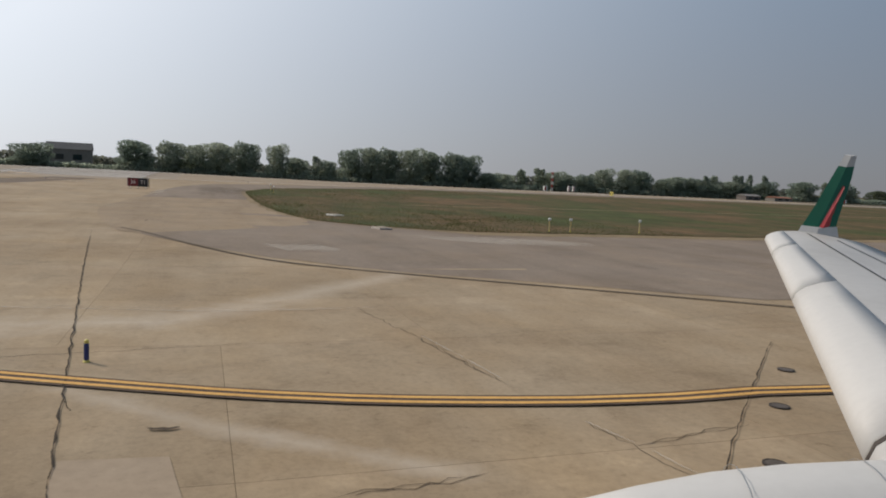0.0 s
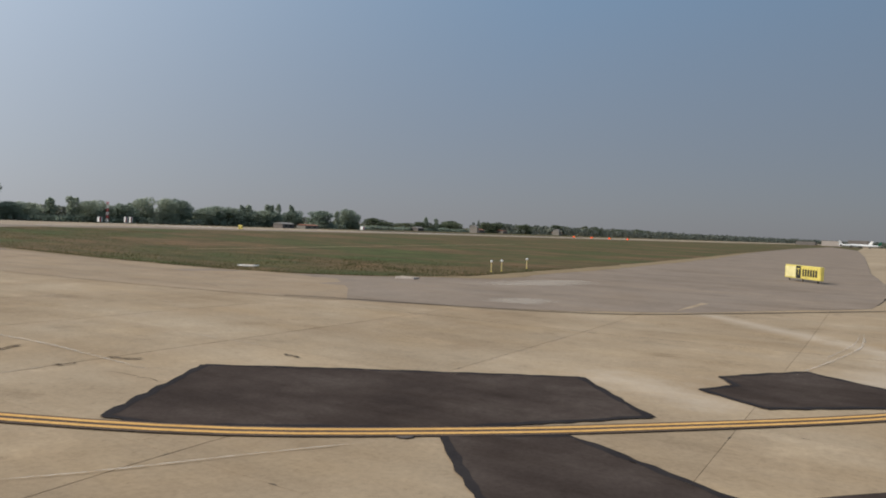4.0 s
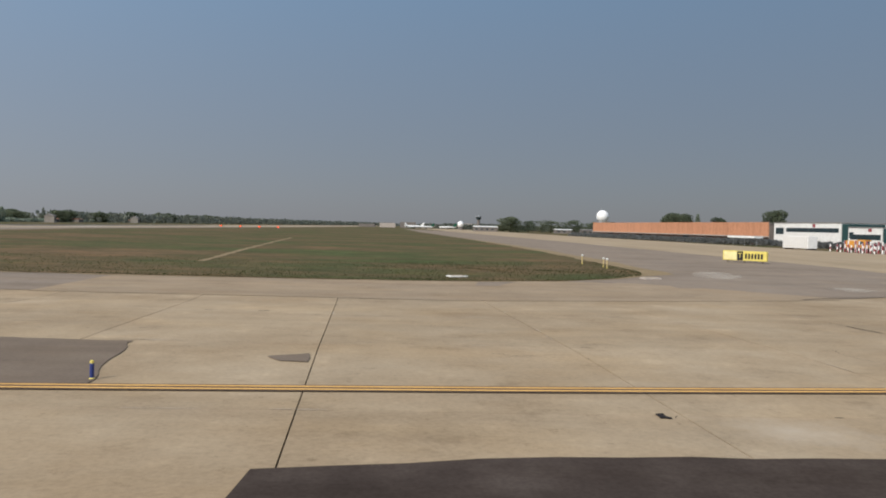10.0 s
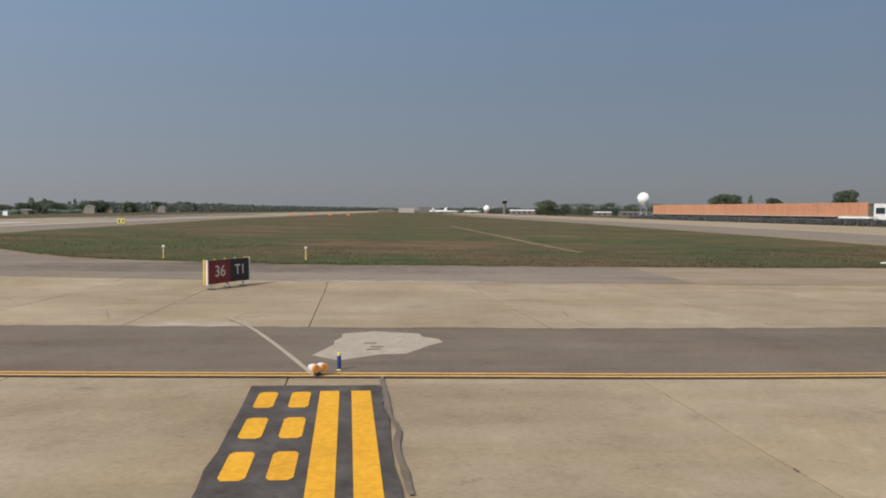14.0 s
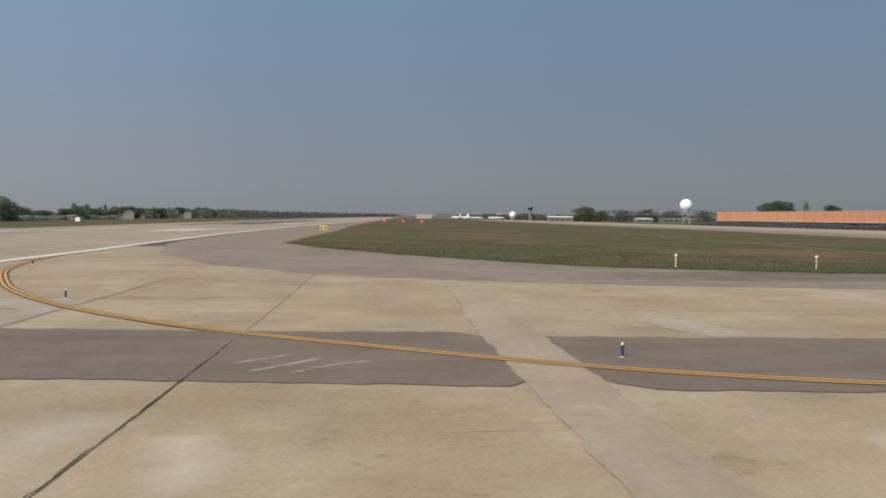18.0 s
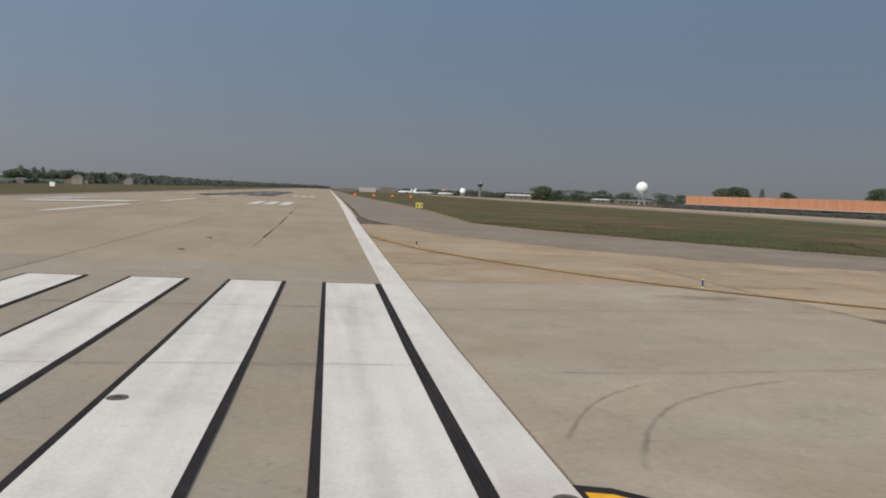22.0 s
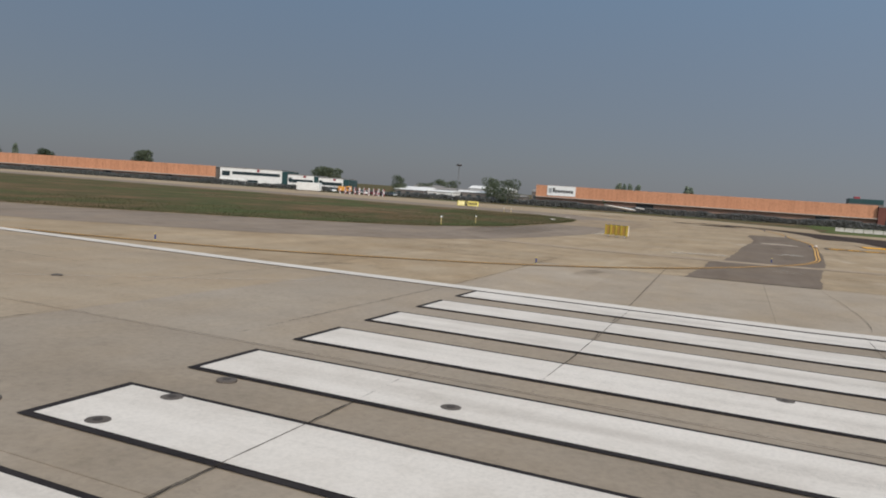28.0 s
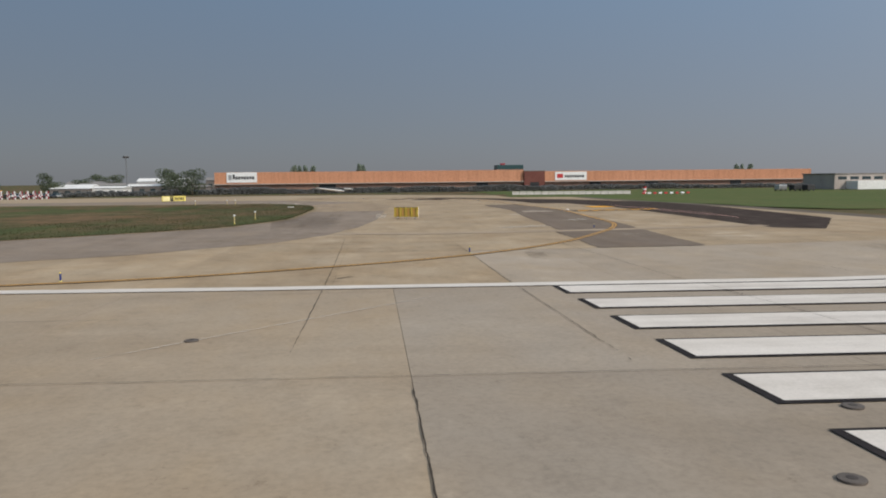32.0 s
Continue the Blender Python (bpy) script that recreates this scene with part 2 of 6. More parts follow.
def grass_ground(name, green=0.0):
    m, n, l, p = nodes_of(name)
    pos = n.new("ShaderNodeNewGeometry").outputs["Position"]
    a = noise_of(n, l, pos, 0.035, 6, 0.65, (1, 2.2, 1))
    b = noise_of(n, l, pos, 0.9, 8, 0.75)
    c = noise_of(n, l, pos, 0.16, 6, 0.7, (1, 1.6, 1))
    r = ramp(n, ((0.36, (0.145, 0.098, 0.054)), (0.475, (0.112, 0.085, 0.043)), (0.56, (0.076, 0.080, 0.033)), (0.67, (0.078, 0.097, 0.036))))
    l.new(a, r.inputs[0])
    g = ramp(n, ((0.3, (0.7, 0.7, 0.65)), (0.55, (1, 1, 1)), (0.75, (1.25, 1.2, 1.1))))
    l.new(b, g.inputs[0])
    k = ramp(n, ((0.35, (0.70, 0.78, 0.70)), (0.5, (1, 1, 1)), (0.66, (1.25, 1.12, 1.05))))
    l.new(c, k.inputs[0])
    col = mixed(n, l, "MULTIPLY", 1.0, r.outputs[0], k.outputs[0])
    if green:
        col = mixed(n, l, "MIX", green, col, (0.088, 0.118, 0.036))
    l.new(mixed(n, l, "MULTIPLY", 1.0, col, g.outputs[0]), p.inputs["Base Color"])
    p.inputs["Roughness"].default_value = 0.95
    p.inputs["Specular IOR Level"].default_value = 0.1
    bp = n.new("ShaderNodeBump")
    bp.inputs["Strength"].default_value = 0.3
    bp.inputs["Distance"].default_value = 0.1
    l.new(b, bp.inputs["Height"])
    l.new(bp.outputs[0], p.inputs["Normal"])
    return m


def leafy(name, a, b, c):
    m, n, l, p = nodes_of(name)
    g = n.new("ShaderNodeNewGeometry")
    r = ramp(n, ((0.0, a), (0.5, b), (1.0, c)))
    l.new(g.outputs["Random Per Island"], r.inputs[0])
    o = n.new("ShaderNodeObjectInfo")
    v = ramp(n, ((0.0, (0.78, 0.82, 0.8)), (1.0, (1.2, 1.15, 1.1))))
    l.new(o.outputs["Random"], v.inputs[0])
    l.new(mixed(n, l, "MULTIPLY", 1.0, r.outputs[0], v.outputs[0]), p.inputs["Base Color"])
    p.inputs["Roughness"].default_value = 0.8
    p.inputs["Specular IOR Level"].default_value = 0.2
    th = n.new("ShaderNodeBsdfTranslucent")
    l.new(v.outputs[0], th.inputs[0])
    l.new(mixed(n, l, "MULTIPLY", 1.0, r.outputs[0], v.outputs[0]), th.inputs[0])
    mx = n.new("ShaderNodeMixShader")
    mx.inputs[0].default_value = 0.7
    l.new(p.outputs[0], mx.inputs[1])
    l.new(th.outputs[0], mx.inputs[2])
    l.new(mx.outputs[0], n["Material Output"].inputs[0])
    return m


def veil(name, colour, scale, lo, hi, most):
    """A thin broken film lying on the pavement (stains, scuffs, tyre marks) that frays out towards its rim."""
    m, n, l, p = nodes_of(name)

    def maths(kind, a, b):
        q = n.new("ShaderNodeMath")
        q.operation = kind
        for sock, v in zip(q.inputs, (a, b)):
            if isinstance(v, (int, float)):
                sock.default_value = v
            else:
                l.new(v, sock)
        return q.outputs[0]

    pos = n.new("ShaderNodeNewGeometry").outputs["Position"]
    a = noise_of(n, l, pos, scale, 8, 0.72)
    uv = n.new("ShaderNodeSeparateXYZ")
    l.new(n.new("ShaderNodeTexCoord").outputs["UV"], uv.inputs[0])
    across = maths("MULTIPLY", maths("MULTIPLY", uv.outputs[0], maths("SUBTRACT", 1.0, uv.outputs[0])), 4.0)
    along = maths("MULTIPLY", maths("MULTIPLY", uv.outputs[1], maths("SUBTRACT", 1.0, uv.outputs[1])), 7.0)
    rim = maths("MULTIPLY", across, maths("MINIMUM", along, 1.0))
    r = ramp(n, ((lo, (0, 0, 0)), (hi, (most,) * 3)))
    l.new(maths("ADD", a, maths("MULTIPLY", maths("SUBTRACT", rim, 0.7), 0.42)), r.inputs[0])
    l.new(r.outputs[0], p.inputs["Alpha"])
    p.inputs["Base Color"].default_value = (*colour, 1)
    p.inputs["Roughness"].default_value = 0.95
    p.inputs["Specular IOR Level"].default_value = 0.06
    return m


# pale scuffed places in the concrete: from, to, half width
PALE_SPOTS = (
    (149.2, 4.2, 150.2, 7.4, 1.5), (143.6, -0.4, 146.0, -1.6, 1.6), (60.0, -10.1, 61.8, -10.4, 1.1), (37.1, -19.8, 36.9, -20.8, 0.8), (39.1, -19.8, 38.8, -21.4, 0.8),
    (42.8, -18.8, 44.4, -18.4, 0.8), (23.4, -18.4, 22.8, -20.2, 1.2), (25.6, -19.2, 26.0, -20.8, 0.8), (109.2, -19.8, 110.0, -20.0, 1.0), (112.8, -19.8, 114.4, -19.6, 0.8),
    (150.2, 2.0, 149.5, 10.8, 1.2), (149.5, 10.8, 141.8, 18.2, 1.1), (154.9, 9.5, 156.7, 11.3, 0.40), (156.7, 11.3, 159.2, 14.4, 0.42),
)
M = {
    "concrete": worn("concrete", (0.352, 0.271, 0.179), (0.417, 0.335, 0.235), (0.281, 0.207, 0.130), 0.92, big=0.16, small=9, streak=(0.07, 0.6, 1), streaked=0.34, vary=0.06, amount=0.8, grained=0.6, bump=0.06, blotch=0.9, gloss=0.1, hue=0.35, speck=0.75, spots=PALE_SPOTS),
    "runway": worn("runway_concrete", (0.309, 0.257, 0.199), (0.354, 0.304, 0.241), (0.255, 0.209, 0.156), 0.92, big=0.09, small=7, streak=(0.3, 0.05, 1), streaked=0.3, vary=0.045, grained=0.55, bump=0.06, blotch=0.55, gloss=0.1, hue=0.3, speck=0.6),
    "runwaytan": worn("tan_runway_concrete", (0.331, 0.264, 0.189), (0.385, 0.320, 0.238), (0.268, 0.208, 0.143), 0.92, big=0.09, small=7, streak=(0.3, 0.05, 1), streaked=0.3, vary=0.045, grained=0.55, bump=0.06, blotch=0.6, gloss=0.1, hue=0.4, speck=0.6),
    "far_concrete": worn("far_concrete", (0.350, 0.275, 0.186), (0.414, 0.335, 0.238), (0.275, 0.214, 0.139), 0.92, big=0.05, small=1.5, streak=(0.2, 0.02, 1), grained=0.42, bump=0.06, blotch=0.5, gloss=0.1, hue=0.35),
    "bed": worn("joint_bed", (0.11, 0.088, 0.064), (0.14, 0.115, 0.085), (0.06, 0.05, 0.038), 1.0, big=0.6, small=5),
    "asphalt": worn("old_asphalt", (0.246, 0.198, 0.155), (0.295, 0.242, 0.190), (0.183, 0.146, 0.113), 0.95, big=0.14, small=9, streak=(0.06, 0.4, 1), grained=0.55, bump=0.06, blotch=0.7, gloss=0.1, hue=0.3, speck=0.6),
    "strip": worn("grey_asphalt", (0.178, 0.140, 0.108), (0.218, 0.176, 0.134), (0.136, 0.106, 0.082), 0.95, big=0.3, small=10, streak=(0.08, 0.7, 1), grained=0.6, blotch=0.5, gloss=0.1, hue=0.25, speck=0.5),
    "black": worn("new_asphalt", (0.064, 0.050, 0.043), (0.098, 0.080, 0.069), (0.040, 0.031, 0.027), 1.0, gloss=0.02, big=0.5, small=12, streak=(0.25, 1.0, 1), streaked=0.7, amount=0.8, blotch=0.6, speck=0.5),
    "white": worn("white_paint", (0.621, 0.572, 0.511), (0.665, 0.618, 0.558), (0.525, 0.476, 0.417), 0.85, big=0.35, small=14, bump=0.03, amount=0.8, streak=(0.9, 0.07, 1), grained=0.45, streaked=0.4, gloss=0.15, speck=0.35),
    "yellow": worn("yellow_paint", (0.74, 0.36, 0.018), (0.80, 0.42, 0.04), (0.58, 0.27, 0.02), 0.75, big=0.7, small=9, bump=0.08),
    "lineyellow": worn("line_yellow_paint", (0.66, 0.385, 0.125), (0.72, 0.44, 0.16), (0.50, 0.28, 0.09), 0.85, big=0.7, small=9, bump=0.08, gloss=0.15, speck=0.5),
    "oldyellow": worn("worn_yellow_paint", (0.54, 0.305, 0.085), (0.60, 0.35, 0.11), (0.42, 0.235, 0.07), 0.8, big=0.7, small=9, bump=0.08),
    "tar": worn("black_paint", (0.028, 0.024, 0.024), (0.05, 0.043, 0.04), (0.016, 0.014, 0.014), 0.9, big=1.0, small=12, gloss=0.1, speck=0.5),
    "pale": worn("pale_concrete_patch", (0.393, 0.324, 0.249), (0.448, 0.380, 0.296), (0.337, 0.270, 0.200), 0.9, big=0.8, small=5),
    "rubber": worn("tyre_rubber_marks", (0.10, 0.09, 0.08), (0.16, 0.14, 0.12), (0.05, 0.045, 0.04), 0.9, big=0.05, small=1.0, streak=(0.5, 0.01, 1)),
    "apron_pale": worn("pale_apron_concrete", (0.349, 0.288, 0.219), (0.387, 0.325, 0.256), (0.294, 0.240, 0.178), 0.92, big=0.14, small=7, streak=(0.12, 0.25, 1), streaked=0.3, vary=0.04, grained=0.5, bump=0.06, blotch=0.6, gloss=0.1, hue=0.35, speck=0.55),
    "oldtar": worn("worn_black_paint", (0.092, 0.078, 0.069), (0.15, 0.128, 0.112), (0.055, 0.046, 0.041), 0.9, big=1.2, small=10, amount=0.8, gloss=0.1, blotch=0.8, speck=0.8),
    "band": worn("brown_black_paint", (0.120, 0.088, 0.066), (0.165, 0.125, 0.095), (0.08, 0.057, 0.042), 0.9, big=1.0, small=12, gloss=0.1, speck=0.6),
    "palestain": veil("pale_stain", (0.56, 0.49, 0.40), 0.9, 0.34, 0.74, 0.5),
    "chalk": veil("chalk_scuff", (0.56, 0.50, 0.42), 2.6, 0.40, 0.64, 0.45),
    "darkstain": veil("dark_stain", (0.075, 0.06, 0.05), 1.4, 0.40, 0.75, 0.3),
    "tyremark": veil("tyre_mark", (0.07, 0.058, 0.05), 3.0, 0.40, 0.70, 0.24),
    "crackfill": veil("crack_fill", (0.055, 0.044, 0.036), 2.2, 0.30, 0.50, 0.88),
    "jointfill": veil("joint_fill", (0.05, 0.042, 0.035), 2.3, 0.30, 0.47, 0.92),
    "cover": worn("worn_iron_cover", (0.105, 0.088, 0.075), (0.14, 0.118, 0.10), (0.07, 0.058, 0.05), 0.75, big=3, small=20),
    "ledge": worn("pale_concrete_ledge", (0.40, 0.35, 0.31), (0.46, 0.41, 0.36), (0.32, 0.28, 0.25), 0.9, big=0.3, small=2),
    "plaster": worn("dull_house_plaster", (0.234, 0.215, 0.189), (0.273, 0.254, 0.227), (0.182, 0.163, 0.143), 0.9, big=0.3, small=2),
    "pinkline": veil("faded_red_line", (0.55, 0.33, 0.28), 1.5, 0.30, 0.52, 0.85),
    "faintmark": veil("faint_mark", (0.12, 0.105, 0.095), 2.0, 0.38, 0.72, 0.075),
    "paleasphalt": worn("sandy_asphalt", (0.309, 0.237, 0.162), (0.354, 0.278, 0.195), (0.242, 0.181, 0.120), 0.95, big=0.2, small=8, streak=(0.06, 0.5, 1), grained=0.55, bump=0.06, blotch=0.7, gloss=0.1, hue=0.35, speck=0.6),
    "patch": worn("grey_concrete_patch", (0.349, 0.274, 0.197), (0.387, 0.312, 0.231), (0.300, 0.229, 0.161), 0.92, big=0.4, small=5, streak=(0.5, 0.08, 1), grained=0.5, bump=0.06, blotch=0.5, gloss=0.1, speck=0.6),
    "field": grass_ground("field_grass"),
    "greenfield": grass_ground("green_field_grass", 0.75),
    "blade": leafy("grass_blades", (0.10, 0.112, 0.048), (0.125, 0.122, 0.058), (0.17, 0.138, 0.075)),
    "dry": worn("dry_verge", (0.24, 0.175, 0.095), (0.30, 0.23, 0.13), (0.14, 0.11, 0.05), 0.95, big=0.5, small=4),
    # leaf colours paled and greyed to stand in for distance haze
    "leaf": leafy("hazed_tree_leaves", (0.273, 0.315, 0.266), (0.314, 0.360, 0.294), (0.354, 0.405, 0.322)),
    "leafpale": leafy("hazed_far_leaves", (0.15, 0.165, 0.14), (0.18, 0.195, 0.165), (0.21, 0.225, 0.185)),
    # darker leaf copy for trees facing the sun, haze still mixed in
    "leafsun": leafy("less_hazed_leaves", (0.127, 0.153, 0.103), (0.155, 0.181, 0.121), (0.190, 0.215, 0.138)),
    "bark": worn("bark", (0.09, 0.07, 0.05), (0.13, 0.10, 0.07), (0.05, 0.04, 0.03), 0.95, big=1.0, small=8),
    "brick": worn("orange_cladding", (0.50, 0.24, 0.135), (0.54, 0.27, 0.16), (0.44, 0.205, 0.115), 0.8, big=0.06, small=1.2, streak=(0.7, 0.7, 0.03), bump=0.05),
    "redbrown": worn("red_brown_cladding", (0.15, 0.055, 0.042), (0.18, 0.07, 0.055), (0.11, 0.04, 0.03), 0.8, big=0.3, small=2),
    # wall brown with the shade under the canopy ledge mixed in
    "lowerwall": worn("brown_wall_with_shade", (0.26, 0.165, 0.125), (0.30, 0.20, 0.155), (0.20, 0.125, 0.095), 0.9, big=0.3, small=2),
    "mastgrey": plain("dark_grey_mast", (0.13, 0.135, 0.14), 0.5),
    "dullwhite": worn("dull_white_concrete", (0.50, 0.47, 0.42), (0.58, 0.545, 0.50), (0.38, 0.35, 0.31), 0.9, big=0.8, small=6),
    "darkred": plain("dark_red_paint", (0.26, 0.035, 0.045), 0.55),
    "plinth": worn("grey_plinth", (0.17, 0.15, 0.135), (0.22, 0.195, 0.175), (0.10, 0.09, 0.08), 0.9, big=0.2, small=2),
    "roof": worn("flat_roof", (0.22, 0.205, 0.19), (0.27, 0.25, 0.23), (0.16, 0.15, 0.14), 0.9),
    "wallwhite": worn("white_wall", (0.72, 0.71, 0.68), (0.78, 0.77, 0.74), (0.6, 0.58, 0.55), 0.7, big=0.3, small=2, bump=0.03),
    "glassdark": plain("dark_window_glass", (0.02, 0.035, 0.04), 0.12),
    "teal": plain("dark_teal_cladding", (0.015, 0.05, 0.05), 0.4),
    "metal": plain("galvanised_metal", (0.42, 0.42, 0.41), 0.45, 0.8),
    "steelwhite": plain("white_painted_metal", (0.72, 0.72, 0.70), 0.5),
    "signyellow": plain("sign_yellow", (0.66, 0.55, 0.13), 0.5),
    "signpale": plain("sign_pale_yellow", (0.74, 0.66, 0.32), 0.5),
    "stakeyellow": plain("stake_cream_yellow", (0.60, 0.47, 0.22), 0.55),
    "backyellow": plain("sign_back_yellow", (0.45, 0.33, 0.05), 0.55),
    "signblack": plain("sign_black", (0.012, 0.012, 0.013), 0.5),
    "signred": plain("sign_red", (0.16, 0.012, 0.016), 0.5),
    "letter": plain("sign_letter_white", (0.62, 0.55, 0.5), 0.6),
    "blue": plain("blue_paint", (0.02, 0.035, 0.16), 0.5),
    "redpaint": plain("red_paint", (0.45, 0.03, 0.03), 0.55),
    "orangepaint": plain("orange_paint", (0.65, 0.24, 0.02), 0.55),
    "cone": plain("white_plastic", (0.76, 0.76, 0.74), 0.5),
    "lamp_red": plain("red_lamp", (1.0, 0.03, 0.03), 0.4, emit=1.6),
    "iron": worn("cast_iron", (0.055, 0.045, 0.038), (0.08, 0.066, 0.055), (0.03, 0.026, 0.022), 0.7, big=3, small=20),
    # hedge green lifted towards blue-grey as painted haze
    "hedge": leafy("hazed_hedge_leaves", (0.19, 0.20, 0.20), (0.215, 0.222, 0.22), (0.245, 0.25, 0.245)),
    "radome": plain("radome_white", (0.82, 0.82, 0.81), 0.5),
    "wing": worn("wing_paint", (0.46, 0.45, 0.43), (0.49, 0.48, 0.46), (0.37, 0.36, 0.345), 0.5, big=0.9, small=9, bump=0.0, grained=0.22),
    "leading": worn("leading_edge_paint", (0.555, 0.54, 0.51), (0.575, 0.56, 0.53), (0.52, 0.505, 0.475), 0.5, big=0.9, small=12, bump=0.0, grained=0.15),
    "tailgreen": plain("livery_green", (0.010, 0.105, 0.055), 0.4),
    "tailred": plain("livery_red", (0.38, 0.036, 0.038), 0.4),
    "truckcab": plain("truck_cab_orange", (0.62, 0.28, 0.04), 0.45),
    "tyre": plain("tyre_black", (0.018, 0.018, 0.018), 0.8),
    "rooftile": worn("roof_tiles", (0.26, 0.12, 0.075), (0.32, 0.16, 0.10), (0.18, 0.08, 0.05), 0.85, big=1, small=6),
}


# ---- builders ----
def part(name, bm, material, parent=None, label="", smooth=False):
    me = bpy.data.meshes.new(name)
    if smooth:
        for f in bm.faces:
            f.smooth = True
    bm.to_mesh(me)
    bm.free()
    me.materials.append(M[material] if isinstance(material, str) else material)
    ob = new(name, me)
    if parent is not None:
        ob.parent = parent
    if label:
        ob["label"] = label
    return ob


def thing(name, label, category, at=(0, 0, 0), turn=0.0, group="", kind=""):
    ob = new(name)
    ob.empty_display_size = 0.2
    ob.matrix_basis = pose(*at, 0, 0, turn)
    return tagged(ob, label, category, group, kind)


def box(bm, x0, y0, z0, x1, y1, z1, bevel=0.0):
    vs = [bm.verts.new((x, y, z)) for z in (z0, z1) for x, y in ((x0, y0), (x1, y0), (x1, y1), (x0, y1))]
    fs = [bm.faces.new([vs[i] for i in q]) for q in ((3, 2, 1, 0), (4, 5, 6, 7), (0, 1, 5, 4), (1, 2, 6, 5), (2, 3, 7, 6), (3, 0, 4, 7))]
    if bevel:
        es = {e for f in fs for e in f.edges}
        bmesh.ops.bevel(bm, geom=list(es), offset=bevel, segments=2, affect="EDGES", profile=0.5)
    return bm


def boxed(*a, **k):
    return box(bmesh.new(), *a, **k)


def lathe(bm, profile, at=(0, 0, 0), n=16):
    """A turned body from (radius, height) pairs."""
    rings = [[bm.verts.new((at[0] + r * math.cos(2 * math.pi * i / n), at[1] + r * math.sin(2 * math.pi * i / n), at[2] + z)) for i in range(n)] for r, z in profile]
    for a, b in zip(rings, rings[1:]):
        for i in range(n):
            bm.faces.new((a[i], a[(i + 1) % n], b[(i + 1) % n], b[i]))
    bm.faces.new(rings[0][::-1])
    bm.faces.new(rings[-1])
    return bm


def turned(profile, at=(0, 0, 0), n=16):
    return lathe(bmesh.new(), profile, at, n)


def cuts(lo, hi, nodes, step):
    """Values from lo to hi with every land node between them, no further apart than step."""
    keys = sorted({lo, hi, *(v for v in nodes if lo < v < hi)})
    out = [keys[0]]
    for a, b in zip(keys, keys[1:]):
        k = max(1, math.ceil((b - a) / step))
        out += [a + (b - a) * (i + 1) / k for i in range(k)]
    return out


def rect(bm, x0, y0, x1, y1, dz, step=5.0, skirt=0.0, skew=0.0):
    xs, ys = cuts(x0, x1, XN, step), cuts(y0, y1, YN, step)
    g = [[bm.verts.new((x + skew * y, y, gz(x + skew * y, y) + dz)) for y in ys] for x in xs]
    for i in range(len(xs) - 1):
        for j in range(len(ys) - 1):
            bm.faces.new((g[i][j], g[i + 1][j], g[i + 1][j + 1], g[i][j + 1]))
    if skirt:
        rim = [g[i][0] for i in range(len(xs))] + [g[-1][j] for j in range(1, len(ys))] + [g[i][-1] for i in range(len(xs) - 2, -1, -1)] + [g[0][j] for j in range(len(ys) - 2, 0, -1)]
        low = [bm.verts.new((v.co.x, v.co.y, v.co.z - skirt)) for v in rim]
        for i in range(len(rim)):
            k = (i + 1) % len(rim)
            bm.faces.new((rim[k], rim[i], low[i], low[k]))
    return bm


def drape(poly, dz, step=8.0):
    """A flat outline laid on the land."""
    bm = bmesh.new()
    bm.faces.new([bm.verts.new((x, y, 0)) for x, y in poly])
    bmesh.ops.triangulate(bm, faces=bm.faces[:])
    lo = [min(p[i] for p in poly) for i in (0, 1)]
    hi = [max(p[i] for p in poly) for i in (0, 1)]
    for i, nodes in ((0, XN), (1, YN)):
        for v in cuts(lo[i], hi[i], nodes, step)[1:-1]:
            no = (1, 0, 0) if i == 0 else (0, 1, 0)
            bmesh.ops.bisect_plane(bm, geom=bm.verts[:] + bm.edges[:] + bm.faces[:], plane_co=(v, v, 0), plane_no=no)
    for v in bm.verts:
        v.co.z = gz(v.co.x, v.co.y) + dz
    bmesh.ops.recalc_face_normals(bm, faces=bm.faces[:])
    if sum(f.normal.z for f in bm.faces) < 0:
        bmesh.ops.reverse_faces(bm, faces=bm.faces[:])
    return bm


def curve(points, step=1.5):
    """A smooth line through points in plan."""
    p = [Vector(q) for q in points]
    p = [2 * p[0] - p[1], *p, 2 * p[-1] - p[-2]]
    out = []
    for a, b, c, d in zip(p, p[1:], p[2:], p[3:]):
        k = max(2, math.ceil((c - b).length / step))
        for i in range(k):
            t = i / k
            out.append(0.5 * (2 * b + (c - a) * t + (2 * a - 5 * b + 4 * c - d) * t * t + (3 * b - a - 3 * c + d) * t ** 3))
    return out + [p[-2]]


def ribbon(line, left, right, dz, ragged=0.0, rnd=None):
    """A band along a line, from left to right of it."""
    bm = bmesh.new()
    rows = []
    for i, q in enumerate(line):
        d = (line[min(i + 1, len(line) - 1)] - line[max(i - 1, 0)]).normalized()
        s = Vector((-d.y, d.x))
        a = left + (rnd.uniform(-ragged, ragged) if rnd else 0)
        b = right + (rnd.uniform(-ragged, ragged) if rnd else 0)
        rows.append([bm.verts.new((v.x, v.y, gz(v.x, v.y) + dz)) for v in (q + s * a, q + s * b)])
    uv = bm.loops.layers.uv.new("film")
    for i, (a, b) in enumerate(zip(rows, rows[1:])):
        f = bm.faces.new((a[0], a[1], b[1], b[0]))
        for lp, q in zip(f.loops, ((0, i), (1, i), (1, i + 1), (0, i + 1))):
            lp[uv].uv = (q[0], q[1] / (len(rows) - 1))
    return bm


